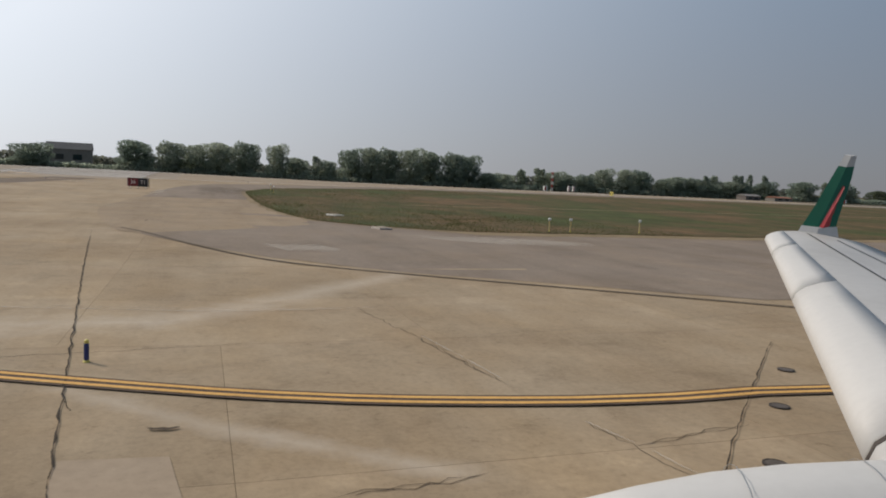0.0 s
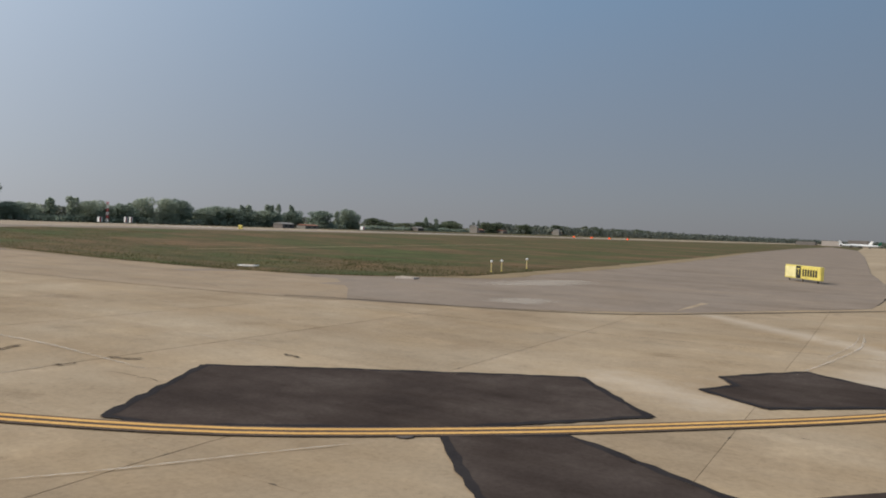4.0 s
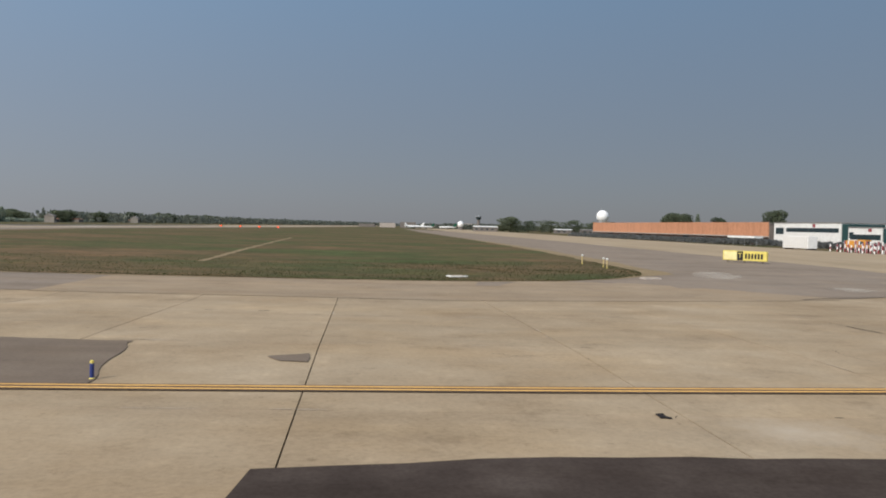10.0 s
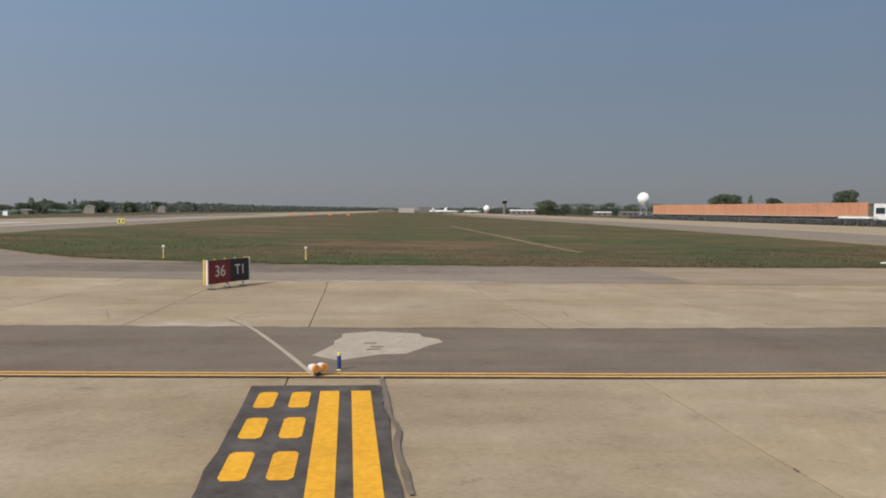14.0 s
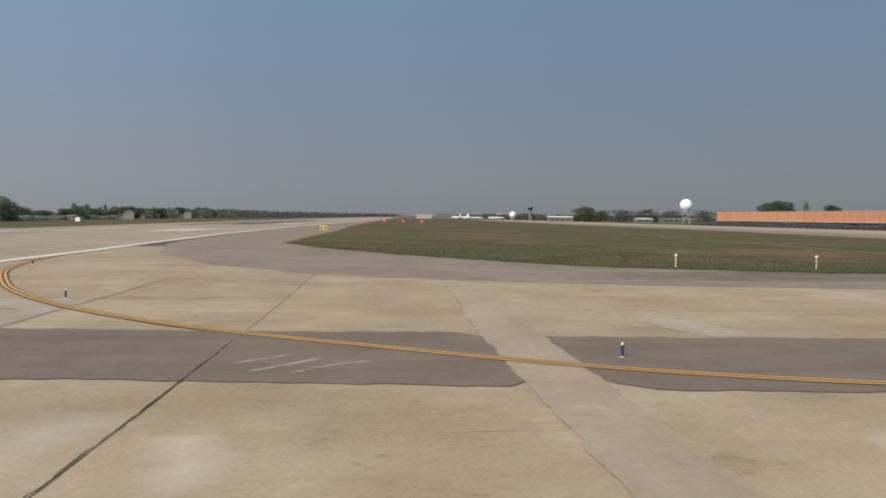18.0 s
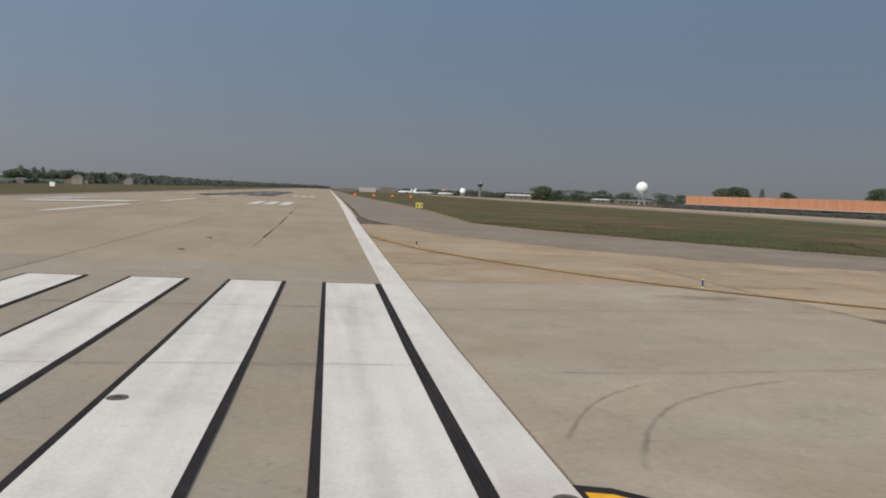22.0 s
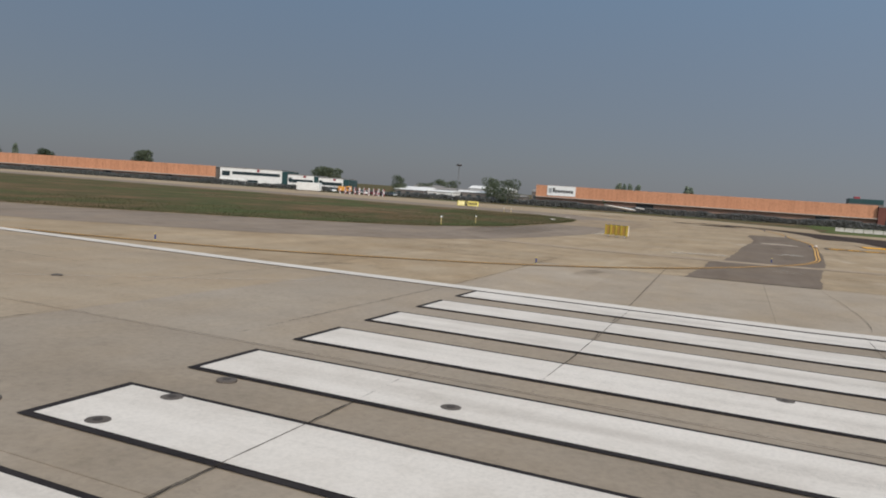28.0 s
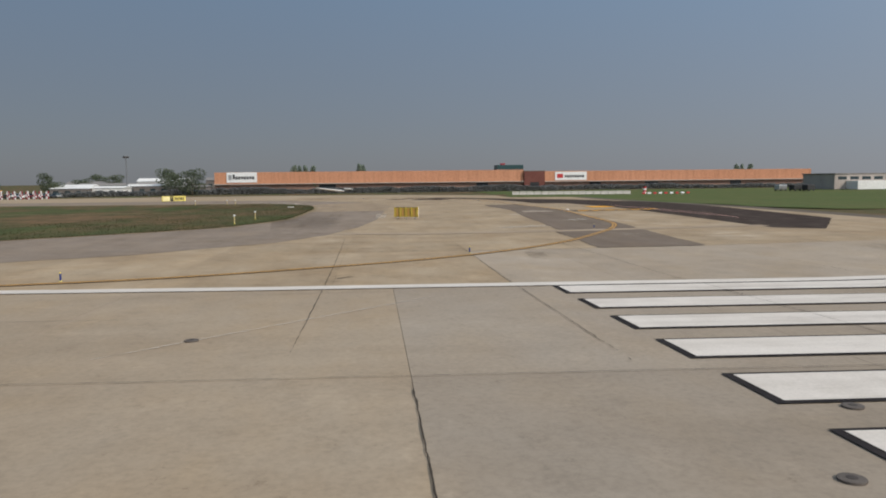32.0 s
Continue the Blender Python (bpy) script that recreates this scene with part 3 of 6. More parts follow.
def spread(bm):
    """A film's own coordinates, from edge to edge of its outline."""
    uv = bm.loops.layers.uv.new("film")
    lo = [min(v.co[i] for v in bm.verts) for i in (0, 1)]
    hi = [max(v.co[i] for v in bm.verts) for i in (0, 1)]
    for f in bm.faces:
        for lp in f.loops:
            lp[uv].uv = [(lp.vert.co[i] - lo[i]) / (hi[i] - lo[i]) for i in (0, 1)]
    return bm


def rough_edge(poly, amp, step, rnd):
    """An outline with its sides broken up."""
    out = []
    for a, b in zip(poly, poly[1:] + poly[:1]):
        a, b = Vector(a), Vector(b)
        k = max(1, int((b - a).length / step))
        for i in range(k):
            q = a.lerp(b, i / k)
            if i:
                q += Vector((rnd.uniform(-amp, amp), rnd.uniform(-amp, amp)))
            out.append((q.x, q.y))
    return out


# ---- ground and pavements ----
rnd = random.Random(7)
RUN = 0.0325  # the runway's lean to the east


def setting(name, bm, material, label, category, smooth=False):
    return tagged(part(name, bm, material, None, label, smooth), label, category, "", "structure")


def span(lo, hi, mid0, mid1, fine):
    out = list(np.arange(mid0, mid1 + 0.1, fine))
    d = fine
    v = mid0
    while v > lo:
        d *= 1.5
        v = max(lo, v - d)
        out.insert(0, v)
    d = fine
    v = mid1
    while v < hi:
        d *= 1.5
        v = min(hi, v + d)
        out.append(v)
    return out


bm = bmesh.new()
gx = sorted(set(span(-3500, 3500, -120, 420, 10)) | set(XN))
gy = sorted(set(span(-2500, 4500, -80, 520, 10)) | set(YN))
g = [[bm.verts.new((x, y, gz(x, y) - 0.12 - (0.10 if abs(x) < 160 and -60 < y < 60 else 0))) for y in gy] for x in gx]
for i in range(len(gx) - 1):
    for j in range(len(gy) - 1):
        bm.faces.new((g[i][j], g[i + 1][j], g[i + 1][j + 1], g[i][j + 1]))
setting("ground", bm, "field", "open airfield grass and fields reaching the horizon", "ground")

GRASS = [(16.6, 57), (22, 46), (32.5, 32), (43, 22.4), (50, 19.9), (59, 17.5), (70, 17.1), (85, 17), (97, 17.3), (106, 18.1), (113.5, 19.4), (118.6, 23), (122.2, 28.7), (122.6, 45.6), (122, 75.3), (120.5, 105.2), (115, 200), (108, 320), (95, 700), (82, 1100), (44, 1100), (23, 400), (19, 182), (19.2, 111)]
SHOULDER = [(37.4, 1100), (3.9, 62), (4.8, 51.6), (8.7, 35.3), (16.5, 21.7), (24.6, 14.2), (31.2, 11.2), (42.5, 8.6), (58, 6.7), (72, 6.1), (90, 5.1), (105, 4.2), (116, 5.4), (126, 7.4), (136.5, 14.2), (141, 18.8), (148, 29), (149, 45), (146, 80), (140, 200), (128, 400), (100, 1100)]
setting("pavement_bed", rect(bmesh.new(), -61, -46, 152, 66, -0.055, 10), "bed", "dark filler in the joints under the concrete slabs", "joint filler")
setting("shoulder", drape(rough_edge(SHOULDER[:21], 0.12, 1.6, rnd), 0.012, 10), "asphalt", "weathered grey asphalt shoulder between concrete and grass", "pavement")
setting("verge", drape(rough_edge([(a + (-1.0 if a < 30 else 2.6 if a > 119 else 0), b - (0.7 if b < 60 and a > 20 else 0)) for a, b in GRASS], 0.35, 2.0, rnd), 0.022, 12), "dry", "dry sandy edge of the grass", "verge")
setting("grass", drape(rough_edge(GRASS, 0.3, 1.4, rnd), 0.05, 10), "field", "rough green airfield grass with brown dry patches", "grass")
setting("taxiway", drape([(152, -27), (176, -27), (198, 0), (203, 40), (190, 120), (178, 320), (150, 1100), (100, 1100), (128, 400), (140, 200), (146, 80), (149, 45), (148, 29), (152, 20)], -0.03, 12), "far_concrete", "pale concrete taxiway running beside the grass", "taxiway")
setting("runway_far", rect(bmesh.new(), -58.6, 60, 1.5, 2300, 0.0, 40, skew=RUN), "runwaytan", "long concrete runway running to the horizon", "runway")
setting("runway_shoulder", rect(bmesh.new(), -70, -60, -58.6, 2300, -0.02, 40, skew=RUN), "asphalt", "grey asphalt shoulder along the far runway edge", "pavement")
setting("grass_strip", rect(bmesh.new(), -150, -120, -70, 900, -0.06, 40), "field", "dull brown-green grass strip beyond the runway", "grass")
setting("freight_grass", drape(rough_edge([(150, -30), (245, -30), (255, -260), (60, -260), (60, -52)], 2.5, 4, rnd), -0.08, 25), "greenfield", "fresh green grass before the freight warehouses", "grass")
setting("runway_rubber", drape([(-34, 190), (-12, 190), (-8, 420), (-22, 420)], 0.02, 20), "rubber", "dark tyre rubber on the touchdown zone", "rubber marks")

# ---- dark asphalt ----
NEW_ASPHALT = [(30, -26.2), (60, -27.2), (85, -27.6), (97.5, -27.0), (100.3, -25.6), (100.4, -22.2), (104.8, -21.5), (111, -21.4), (117, -20.7), (124, -20.0), (127.5, -19.4), (131.1, -18.5), (134.7, -17.3), (137, -16.6), (139.5, -15.4), (142, -13.9), (145.2, -10.9), (148.4, -7.3), (151.5, -3.5), (153.1, -2.1), (155.4, 0.2), (157.5, -1.5), (155, -8), (150, -15), (140, -24), (128, -36), (100, -44), (40, -38), (27, -29)]
setting("new_asphalt", drape(rough_edge(NEW_ASPHALT, 0.06, 0.9, rnd), 0.018, 6), "black", "fresh black asphalt strip across the concrete", "asphalt patch")
STRIPS = (
    ("grey_strip", [(16.55, -7.0), (24.2, -7.7), (30.9, -7.9), (31.65, -8.8), (31.75, -10.4), (31.65, -11.9), (31.6, -13.7), (31.75, -15.1), (31.3, -15.6), (26.5, -15.1), (22.3, -14.6), (19.3, -14.4), (16.52, -14.06)], "strip"),
    ("grey_strip", [(33.4, -8.8), (39.2, -9.3), (46.9, -9.9), (55.8, -10.3), (65, -11.2), (72, -11.7), (79, -11.6), (88.8, -11.2), (94.9, -11.5), (96.0, -17.35), (84, -17.95), (77.5, -18.3), (68, -18.1), (50.6, -17.4), (44.8, -17.0), (39.6, -16.5), (34.4, -16.0), (33.7, -15.4), (33.4, -14.3), (33.3, -12.2)], "strip"),
    ("black_patch", [(135.7, -6.5), (139.4, -3.5), (142.9, -1.0), (145.5, -3.9), (142.9, -7.4), (139.4, -10.3), (138.2, -10.7)], "black"),
    ("black_patch", [(143.1, -7.7), (144.8, -6.3), (149.5, -8.6), (146.5, -11.5)], "black"),
    ("black_patch", [(147.2, -1.4), (145.6, -0.3), (146.2, 0.9), (145.6, 1.8), (147.3, 4.5), (149.2, 3.2), (150.5, 2.2), (149.4, 0.7)], "black"),
)
for name, poly, mat in STRIPS:
    setting(name, drape(rough_edge(poly, 0.10, 0.5, rnd), 0.02, 4), mat, "worn grey asphalt strip let into the concrete" if mat == "strip" else "black asphalt repair patch with ragged edges", "asphalt patch")
for name, poly, mat in STRIPS[2:]:
    ring = [Vector(q) for q in poly + poly[:1]]
    for a, b in zip(ring, ring[1:]):
        k = max(2, int((b - a).length / 0.3))
        setting("tar_seam", ribbon([a.lerp(b, i / k) for i in range(k + 1)], -0.10, 0.08, 0.0235, 0.05, rnd), "tar", "tarred seam round an asphalt repair", "seam")
PALE = (
    [(65.2, -15.8), (65.6, -14.4), (65.7, -12.6), (66.6, -12.2), (67.9, -12.7), (68.5, -14.1), (67.5, -15.7), (66.4, -16.1), (65.9, -16.5)],
)
for poly in PALE:
    setting("pale_patch", drape(rough_edge(poly, 0.12, 0.5, rnd), 0.026, 3), "pale", "pale repaired patch in the pavement", "repair patch")

setting("pale_patch", drape([(157.99, 9.90), (158.07, 11.17), (158.78, 11.27), (159.34, 11.35), (159.07, 10.00)], 0.012, 3), "patch", "square of newer pale concrete in the pavement", "repair patch")
setting("concrete_strip", drape(rough_edge([(32.2, 10.4), (31.6, -4.3), (31.6, -9.3), (31.7, -15.0), (31.8, -22.0), (31.8, -27.0), (33.4, -27.0), (33.4, -22.0), (33.5, -8.8), (33.6, 1.2), (34.2, 9.8)], 0.07, 0.6, rnd), 0.024, 4), "patch", "grey concrete filling between two asphalt strips", "repair patch")
setting("sandy_shoulder", drape([(83.6, 5.2), (90, 4.95), (105, 4.0), (111, 4.6), (116.5, 5.3), (122, 6.4), (126.6, 7.5), (127.4, 8.6), (123.5, 13.4), (118.5, 18.3), (107, 19.4), (97, 19.5), (85, 19), (83.2, 18.6)], 0.016, 8), "paleasphalt", "sandy pale asphalt shoulder beside the grass", "pavement")
setting("dark_repair", drape(rough_edge([(99.0, -13.6), (100.0, -13.1), (100.1, -14.3), (99.4, -14.2)], 0.04, 0.3, rnd), 0.022, 3), "strip", "small grey asphalt repair in the concrete", "repair patch")
setting("dark_repair", drape(rough_edge([(86.7, -23.2), (87.2, -22.8), (87.35, -23.7), (86.9, -23.5)], 0.05, 0.2, rnd), 0.022, 3), "strip", "small grey asphalt repair in the concrete", "repair patch")
setting("dark_repair", drape(rough_edge([(107.22, -19.15), (107.22, -18.85), (107.4, -18.8), (107.42, -19.2)], 0.05, 0.1, rnd), 0.022, 3), "tar", "small black tar repair on a joint", "repair patch")
for x, y in ((66.55, -14.2), (66.75, -14.75)):
    setting("dark_repair", drape(rough_edge([(x - 0.16, y - 0.1), (x - 0.16, y + 0.1), (x + 0.16, y + 0.12), (x + 0.18, y - 0.08)], 0.04, 0.12, rnd), 0.0295, 3), "strip", "small dark tar spot on the pale patch", "repair patch")
# stains and scuffs
STAINS = (
    ("chalk", [(125.6, 24.5), (127.2, 29.0), (129.6, 32.6), (131.4, 31.0), (129.4, 26.6), (127.0, 23.6)]),
    ("chalk", [(131.2, 16.4), (133.8, 17.6), (134.4, 15.6), (131.4, 14.4)]),
    ("palestain", [(60, 7), (75, 6.5), (75.5, 5.4), (60, 6)]),
    ("chalk", [(45.8, -13.9), (48.4, -13.2), (48.9, -14.6), (47.0, -15.4)]),
    ("chalk", [(37.3, -4.5), (38.7, -4.7), (40.4, -8.3), (38.8, -9)]),
    ("darkstain", [(10.5, -1.6), (15.8, -2.1), (15.6, -2.9), (11.4, -2.5)]),
    ("darkstain", [(44, 11.4), (36, 15.0), (62, 18.3), (76, 12.5), (60, 10.9)]),
    ("darkstain", [(2.5, -29), (15, -30), (15, -22), (6, -23)]),
)
for mat, poly in STAINS:
    cx, cy = sum(q[0] for q in poly) / len(poly), sum(q[1] for q in poly) / len(poly)
    poly = [(cx + (x - cx) * 1.3, cy + (y - cy) * 1.3) for x, y in poly]
    setting("stain", spread(drape(poly, 0.016 if mat == "palestain" else 0.0245, 4)), mat, "blotchy pale stain on the pavement" if mat != "darkstain" else "blotchy dark stain on the pavement", "stain")
ARCS = (
    ("tyremark", 0.06, [(1.5, -21.2), (1.95, -19.7), (2.8, -18.2), (3.75, -17.1), (5.2, -16.1), (7.0, -15.4), (8.6, -15.1)]),
    ("tyremark", 0.05, [(0.87, -19.5), (1.26, -18.5), (2.36, -16.8), (3.5, -15.8), (4.8, -15.0)]),
    ("faintmark", 0.05, [(-2.5, -20.5), (-2.0, -18.8), (-1.35, -17.3), (-0.6, -16.1)]),
    ("chalk", 0.10, [(25.4, -14.0), (26.2, -13.2), (27.2, -12.1)]),
    ("chalk", 0.08, [(26.4, -14.2), (27.6, -13.0), (28.6, -12.6)]),
    ("chalk", 0.07, [(24.9, -13.0), (26.4, -11.6)]),
    ("chalk", 0.06, [(-12.3, 14.5), (-7.0, 9.6), (-1.3, 4.1)]),
    ("chalk", 0.05, [(147.0, 3.0), (147.7, 7.0), (148.3, 11.8), (148.2, 16.7)]),
    ("chalk", 0.06, [(118, -9.3), (123.3, -8.5), (129.9, -7.6), (136.3, -7.8)]),
    ("chalk", 0.03, [(139.08, -14.47), (140.13, -13.08), (140.74, -12.17), (141.69, -10.33), (142.76, -8.42)]),
    ("chalk", 0.025, [(147.42, 6.94), (147.73, 9.46), (148.06, 12.83), (148.11, 16.80)]),
    ("chalk", 0.03, [(151.43, 16.17), (153.88, 16.46), (156.10, 16.69)]),
    ("chalk", 0.022, [(157.68, 16.91), (158.39, 17.07), (158.92, 17.19)]),
    ("chalk", 0.022, [(159.04, 17.25), (159.65, 17.30), (160.16, 17.41)]),
    ("faintmark", 0.1, [(151.95, 16.48), (151.84, 18.30), (151.50, 20.72), (151.57, 22.45)]),
    ("faintmark", 0.1, [(150.90, 22.91), (150.50, 25.00), (149.94, 27.85)]),
    ("faintmark", 0.16, [(152.0, 5.0), (154.0, 11.0), (151.0, 16.0), (147.0, 19.0)]),
    ("tyremark", 0.25, [(-27.3, -40), (-26.4, 0), (-24.0, 60), (-21, 140)]),
    ("tyremark", 0.25, [(-32.3, -40), (-31.4, 0), (-29.0, 60), (-26, 140)]),
    ("chalk", 0.09, [(65.09, -19.22), (65.13, -21.57), (65.29, -23.73)]),
    ("pinkline", 0.11, [(44, -31.2), (56, -30.0), (70, -29.8), (90, -30.8)]),
    ("pinkline", 0.09, [(40, -29.8), (52, -31.4), (66, -31.0), (84, -29.6)]),
    ("tyremark", 0.22, [(60, -30.0), (90, -29.6), (110, -28.0)]),
)
for mat, w, pts in ARCS:
    w *= 1.5
    setting("scuff_mark" if mat not in ("tyremark", "faintmark") else "tyre_mark", ribbon(curve(pts, 0.4), -w, w, 0.0265, w * 0.25, rnd), mat, "faded red line on the new asphalt" if mat == "pinkline" else "pale scuffed streak on the pavement" if mat not in ("tyremark", "faintmark") else "faint dark tyre mark curving over the pavement", "stain")

# ---- painted markings ----
MARKS = 0.034


def paint(name, bm, mat, label):
    return setting(name, bm, mat, label, "marking")


# threshold bars with black outlines
for k in range(16):
    x1 = -3.61 * k if k < 8 else -30.9 - 3.61 * (k - 8)
    bar = thing("threshold_bar", "broad white runway threshold bar outlined in black", "marking", group="runway threshold bars", kind="structure")
    part("outline", rect(bmesh.new(), x1 - 2.20, -30.2, x1, 0.0, 0.026, 3, skew=RUN), "tar", bar, "black painted outline")
    part("stripe", rect(bmesh.new(), x1 - 2.05, -30.0, x1 - 0.14, -0.18, MARKS, 3, skew=RUN), "white", bar)
paint("edge_line", rect(bmesh.new(), 0.13, -60, 1.16, 1500, MARKS, 5, skew=RUN), "white", "wide white runway edge line")
paint("edge_line_shadow", rect(bmesh.new(), 0.003, -60, 0.127, 0, 0.028, 5, skew=RUN), "tar", "thin black line beside the runway edge line")
paint("edge_line_west", rect(bmesh.new(), -58.4, -60, -57.4, 1500, MARKS, 8, skew=RUN), "white", "wide white runway edge line")
for x in (-15.6, -13.0, -10.4, -51, -48.4, -45.8):
    paint("touchdown_bar", rect(bmesh.new(), x, 98, x + 1.6, 120, MARKS, 6, skew=RUN), "white", "white runway touchdown zone bar")
    paint("touchdown_bar", rect(bmesh.new(), x + 2, 205, x + 3.6, 227, MARKS, 6, skew=RUN), "white", "white runway touchdown zone bar")
for y in range(45, 700, 50):
    paint("centreline_dash", rect(bmesh.new(), -28.9, y, -28.0, y + 30, MARKS, 6, skew=RUN), "white", "white runway centreline dash")
paint("runway_number", rect(bmesh.new(), -46, 84, -31, 92, MARKS, 6, skew=RUN), "white", "broad worn white paint on the runway")

# faint tyre marks across the paint
for w, pts in ((0.16, [(-4.7, -29), (-4.6, -14), (-4.8, -1)]), (0.14, [(-1.2, -29), (-1.3, -12), (-1.1, -1)]), (0.2, [(-8.1, -29), (-8.3, -15), (-8.2, -1)]), (0.15, [(-12.2, -29), (-12.0, -16), (-12.2, -1)]), (0.18, [(-15.4, -29), (-15.6, -12), (-15.4, -1)]), (0.07, [(-13.0, -22), (-10.0, -24), (-5.0, -26.4)]), (0.07, [(-21.0, -4), (-18.0, -14), (-11.0, -22)])):
    setting("tyre_mark", ribbon(curve([(x + RUN * y, y) for x, y in pts], 0.5), -w * 2, w * 2, 0.038, w * 0.2, rnd), "faintmark", "faint dark tyre mark over the runway paint", "stain")

# the yellow double line
LINE = [(171, 66), (165.5, 46), (159.0, 32), (157.15, 22.4), (157.05, 19.1), (156.75, 16.4), (155.75, 12.6), (153.0, 6.2), (149.8, 0.2), (145.6, -4.9), (143.0, -7.6), (140.4, -9.9), (137.4, -11.7), (133.7, -13.3), (128.5, -14.9), (121.0, -15.9), (114.2, -16.5), (107.2, -16.9), (98.0, -17.3), (90.0, -17.6), (79.8, -18.2), (72.3, -18.3), (66.0, -18.0), (58.0, -17.5), (52.1, -17.0), (44.8, -16.5)]
LINE_END = [(44.8, -16.5), (42.0, -16.2), (39.6, -15.7), (37.0, -14.9), (33.7, -13.5), (31.4, -12.3), (28.9, -10.8), (25.0, -8.5), (21.0, -5.7), (16.2, -1.3), (11.7, 4.2), (8.6, 9.4), (5.2, 16.5), (3.2, 24.0), (2.2, 30.5), (1.8, 38.0)]
for pts, mat in ((LINE, "lineyellow"), (LINE_END, "oldyellow")):
    line = curve(pts, 1.2)
    taxi = thing("taxi_line", "double yellow taxiway line edged in dark brown" if mat == "lineyellow" else "worn ochre double taxiway line curving to the runway", "marking", kind="structure")
    part("band", ribbon(line, -0.28, 0.28, 0.028), "band", taxi, "dark painted band under the yellow lines")
    for a, b in ((-0.19, -0.062), (0.062, 0.19)):
        part("stripe", ribbon(line, a, b, MARKS), mat, taxi)
# holding position marking
hold = thing("holding_marking", "yellow runway holding position lines and dashes on black", "marking", kind="structure")
SH = 0.07


def leant(x0, x1, y0, y1):
    """A bar of the holding marking, which leans a little east to the south."""
    e0, e1 = (-19.5 - y0) * SH, (-19.5 - y1) * SH
    return [(x0 + e0, y0), (x1 + e0, y0), (x1 + e1, y1), (x0 + e1, y1)]


part("backing", drape(rough_edge(leant(64.42, 66.98, -31, -19.0), 0.05, 0.8, rnd), 0.028, 3), "oldtar", hold, "worn black painted backing")
for x in (65.80, 66.40):
    part("line", drape(leant(x, x + 0.37, -31, -19.5), MARKS, 3), "yellow", hold)
for y in np.arange(-20.7, -30.5, -1.79):
    for x in (64.64, 65.26):
        q = x - SH * (y + 19.5)
        part("dash", drape([(q + 0.06, y), (q + 0.30, y), (q + 0.36, y + 0.1), (q + 0.30, y + 1.06), (q + 0.24, y + 1.16), (q, y + 1.16), (q - 0.06, y + 1.06), (q, y + 0.1)], MARKS, 3), "yellow", hold)
part("seam", ribbon(curve([(66.87, -16.52), (67.03, -19.31), (67.17, -21.15), (67.32, -22.14), (67.29, -22.72), (67.39, -23.84), (67.48, -24.84)], 0.3), -0.05, 0.04, 0.031, 0.02, rnd), "strip", hold, "grey tar seam beside the lines")
block = thing("yellow_block", "broad yellow painted block with a black border", "marking", kind="structure")
part("border", rect(bmesh.new(), 75.2, -28.2, 81.2, -24.4, 0.028, 3), "tar", block)
part("fill", rect(bmesh.new(), 75.42, -28.0, 80.98, -24.62, MARKS, 3), "yellow", block)
mark = thing("yellow_mark", "small yellow mark with a black border beside the runway edge", "marking", kind="structure")
part("border", drape([(0.5, -20.6), (0.98, -20.75), (1.55, -21.25), (1.95, -22.6), (1.95, -25.2), (0.36, -25.2)], 0.029, 3), "tar", mark)
part("fill", drape([(0.57, -20.86), (0.92, -20.96), (1.38, -21.38), (1.75, -22.6), (1.75, -25.0), (0.47, -25.0)], MARKS, 3), "yellow", mark)


# ---- joints, cracks, covers ----
def crack(points, w, rr):
    line = curve(points, 0.22)
    return ribbon([q + Vector((rr.uniform(-0.07, 0.07), rr.uniform(-0.07, 0.07))) for q in line], -w, w, 0.009, w * 0.4, rr)


CRACKS = (
    ((131.47, -10.07), (132.17, -10.89), (132.96, -11.57), (133.86, -12.02)), ((135.23, -14.98), (135.46, -14.97), (135.70, -14.95)), ((134.71, -8.56), (135.25, -8.39), (135.84, -8.33), (136.51, -8.33)), ((134.5, -7.9), (135.6, -7.4)), ((128, -9.0), (128.9, -8.9)),
    ((115.5, -10.4), (115.2, -12), (115.9, -14)), ((86.5, 5.4), (88.2, 5.6)), ((47.2, -3.6), (46.4, -0.7), (45.8, 2.1)),
    ((39.8, -19.2), (40.1, -21.4)), ((61.9, -10), (61.9, -7.4), (63.2, -7), (64.4, -6.5)), ((73.6, -12), (73.2, -8.9), (73.6, -5.8)),
    ((80.9, -11.5), (80.2, -7.5), (79.8, -4.8)), ((55.5, -6.7), (57.6, -8.1)), ((9.4, 9.0), (10.6, 8.2)), ((12.5, 3.0), (14.0, 4.2)), ((98, -8), (99.8, -9.1)), ((103, -6.3), (105, -7)),
)
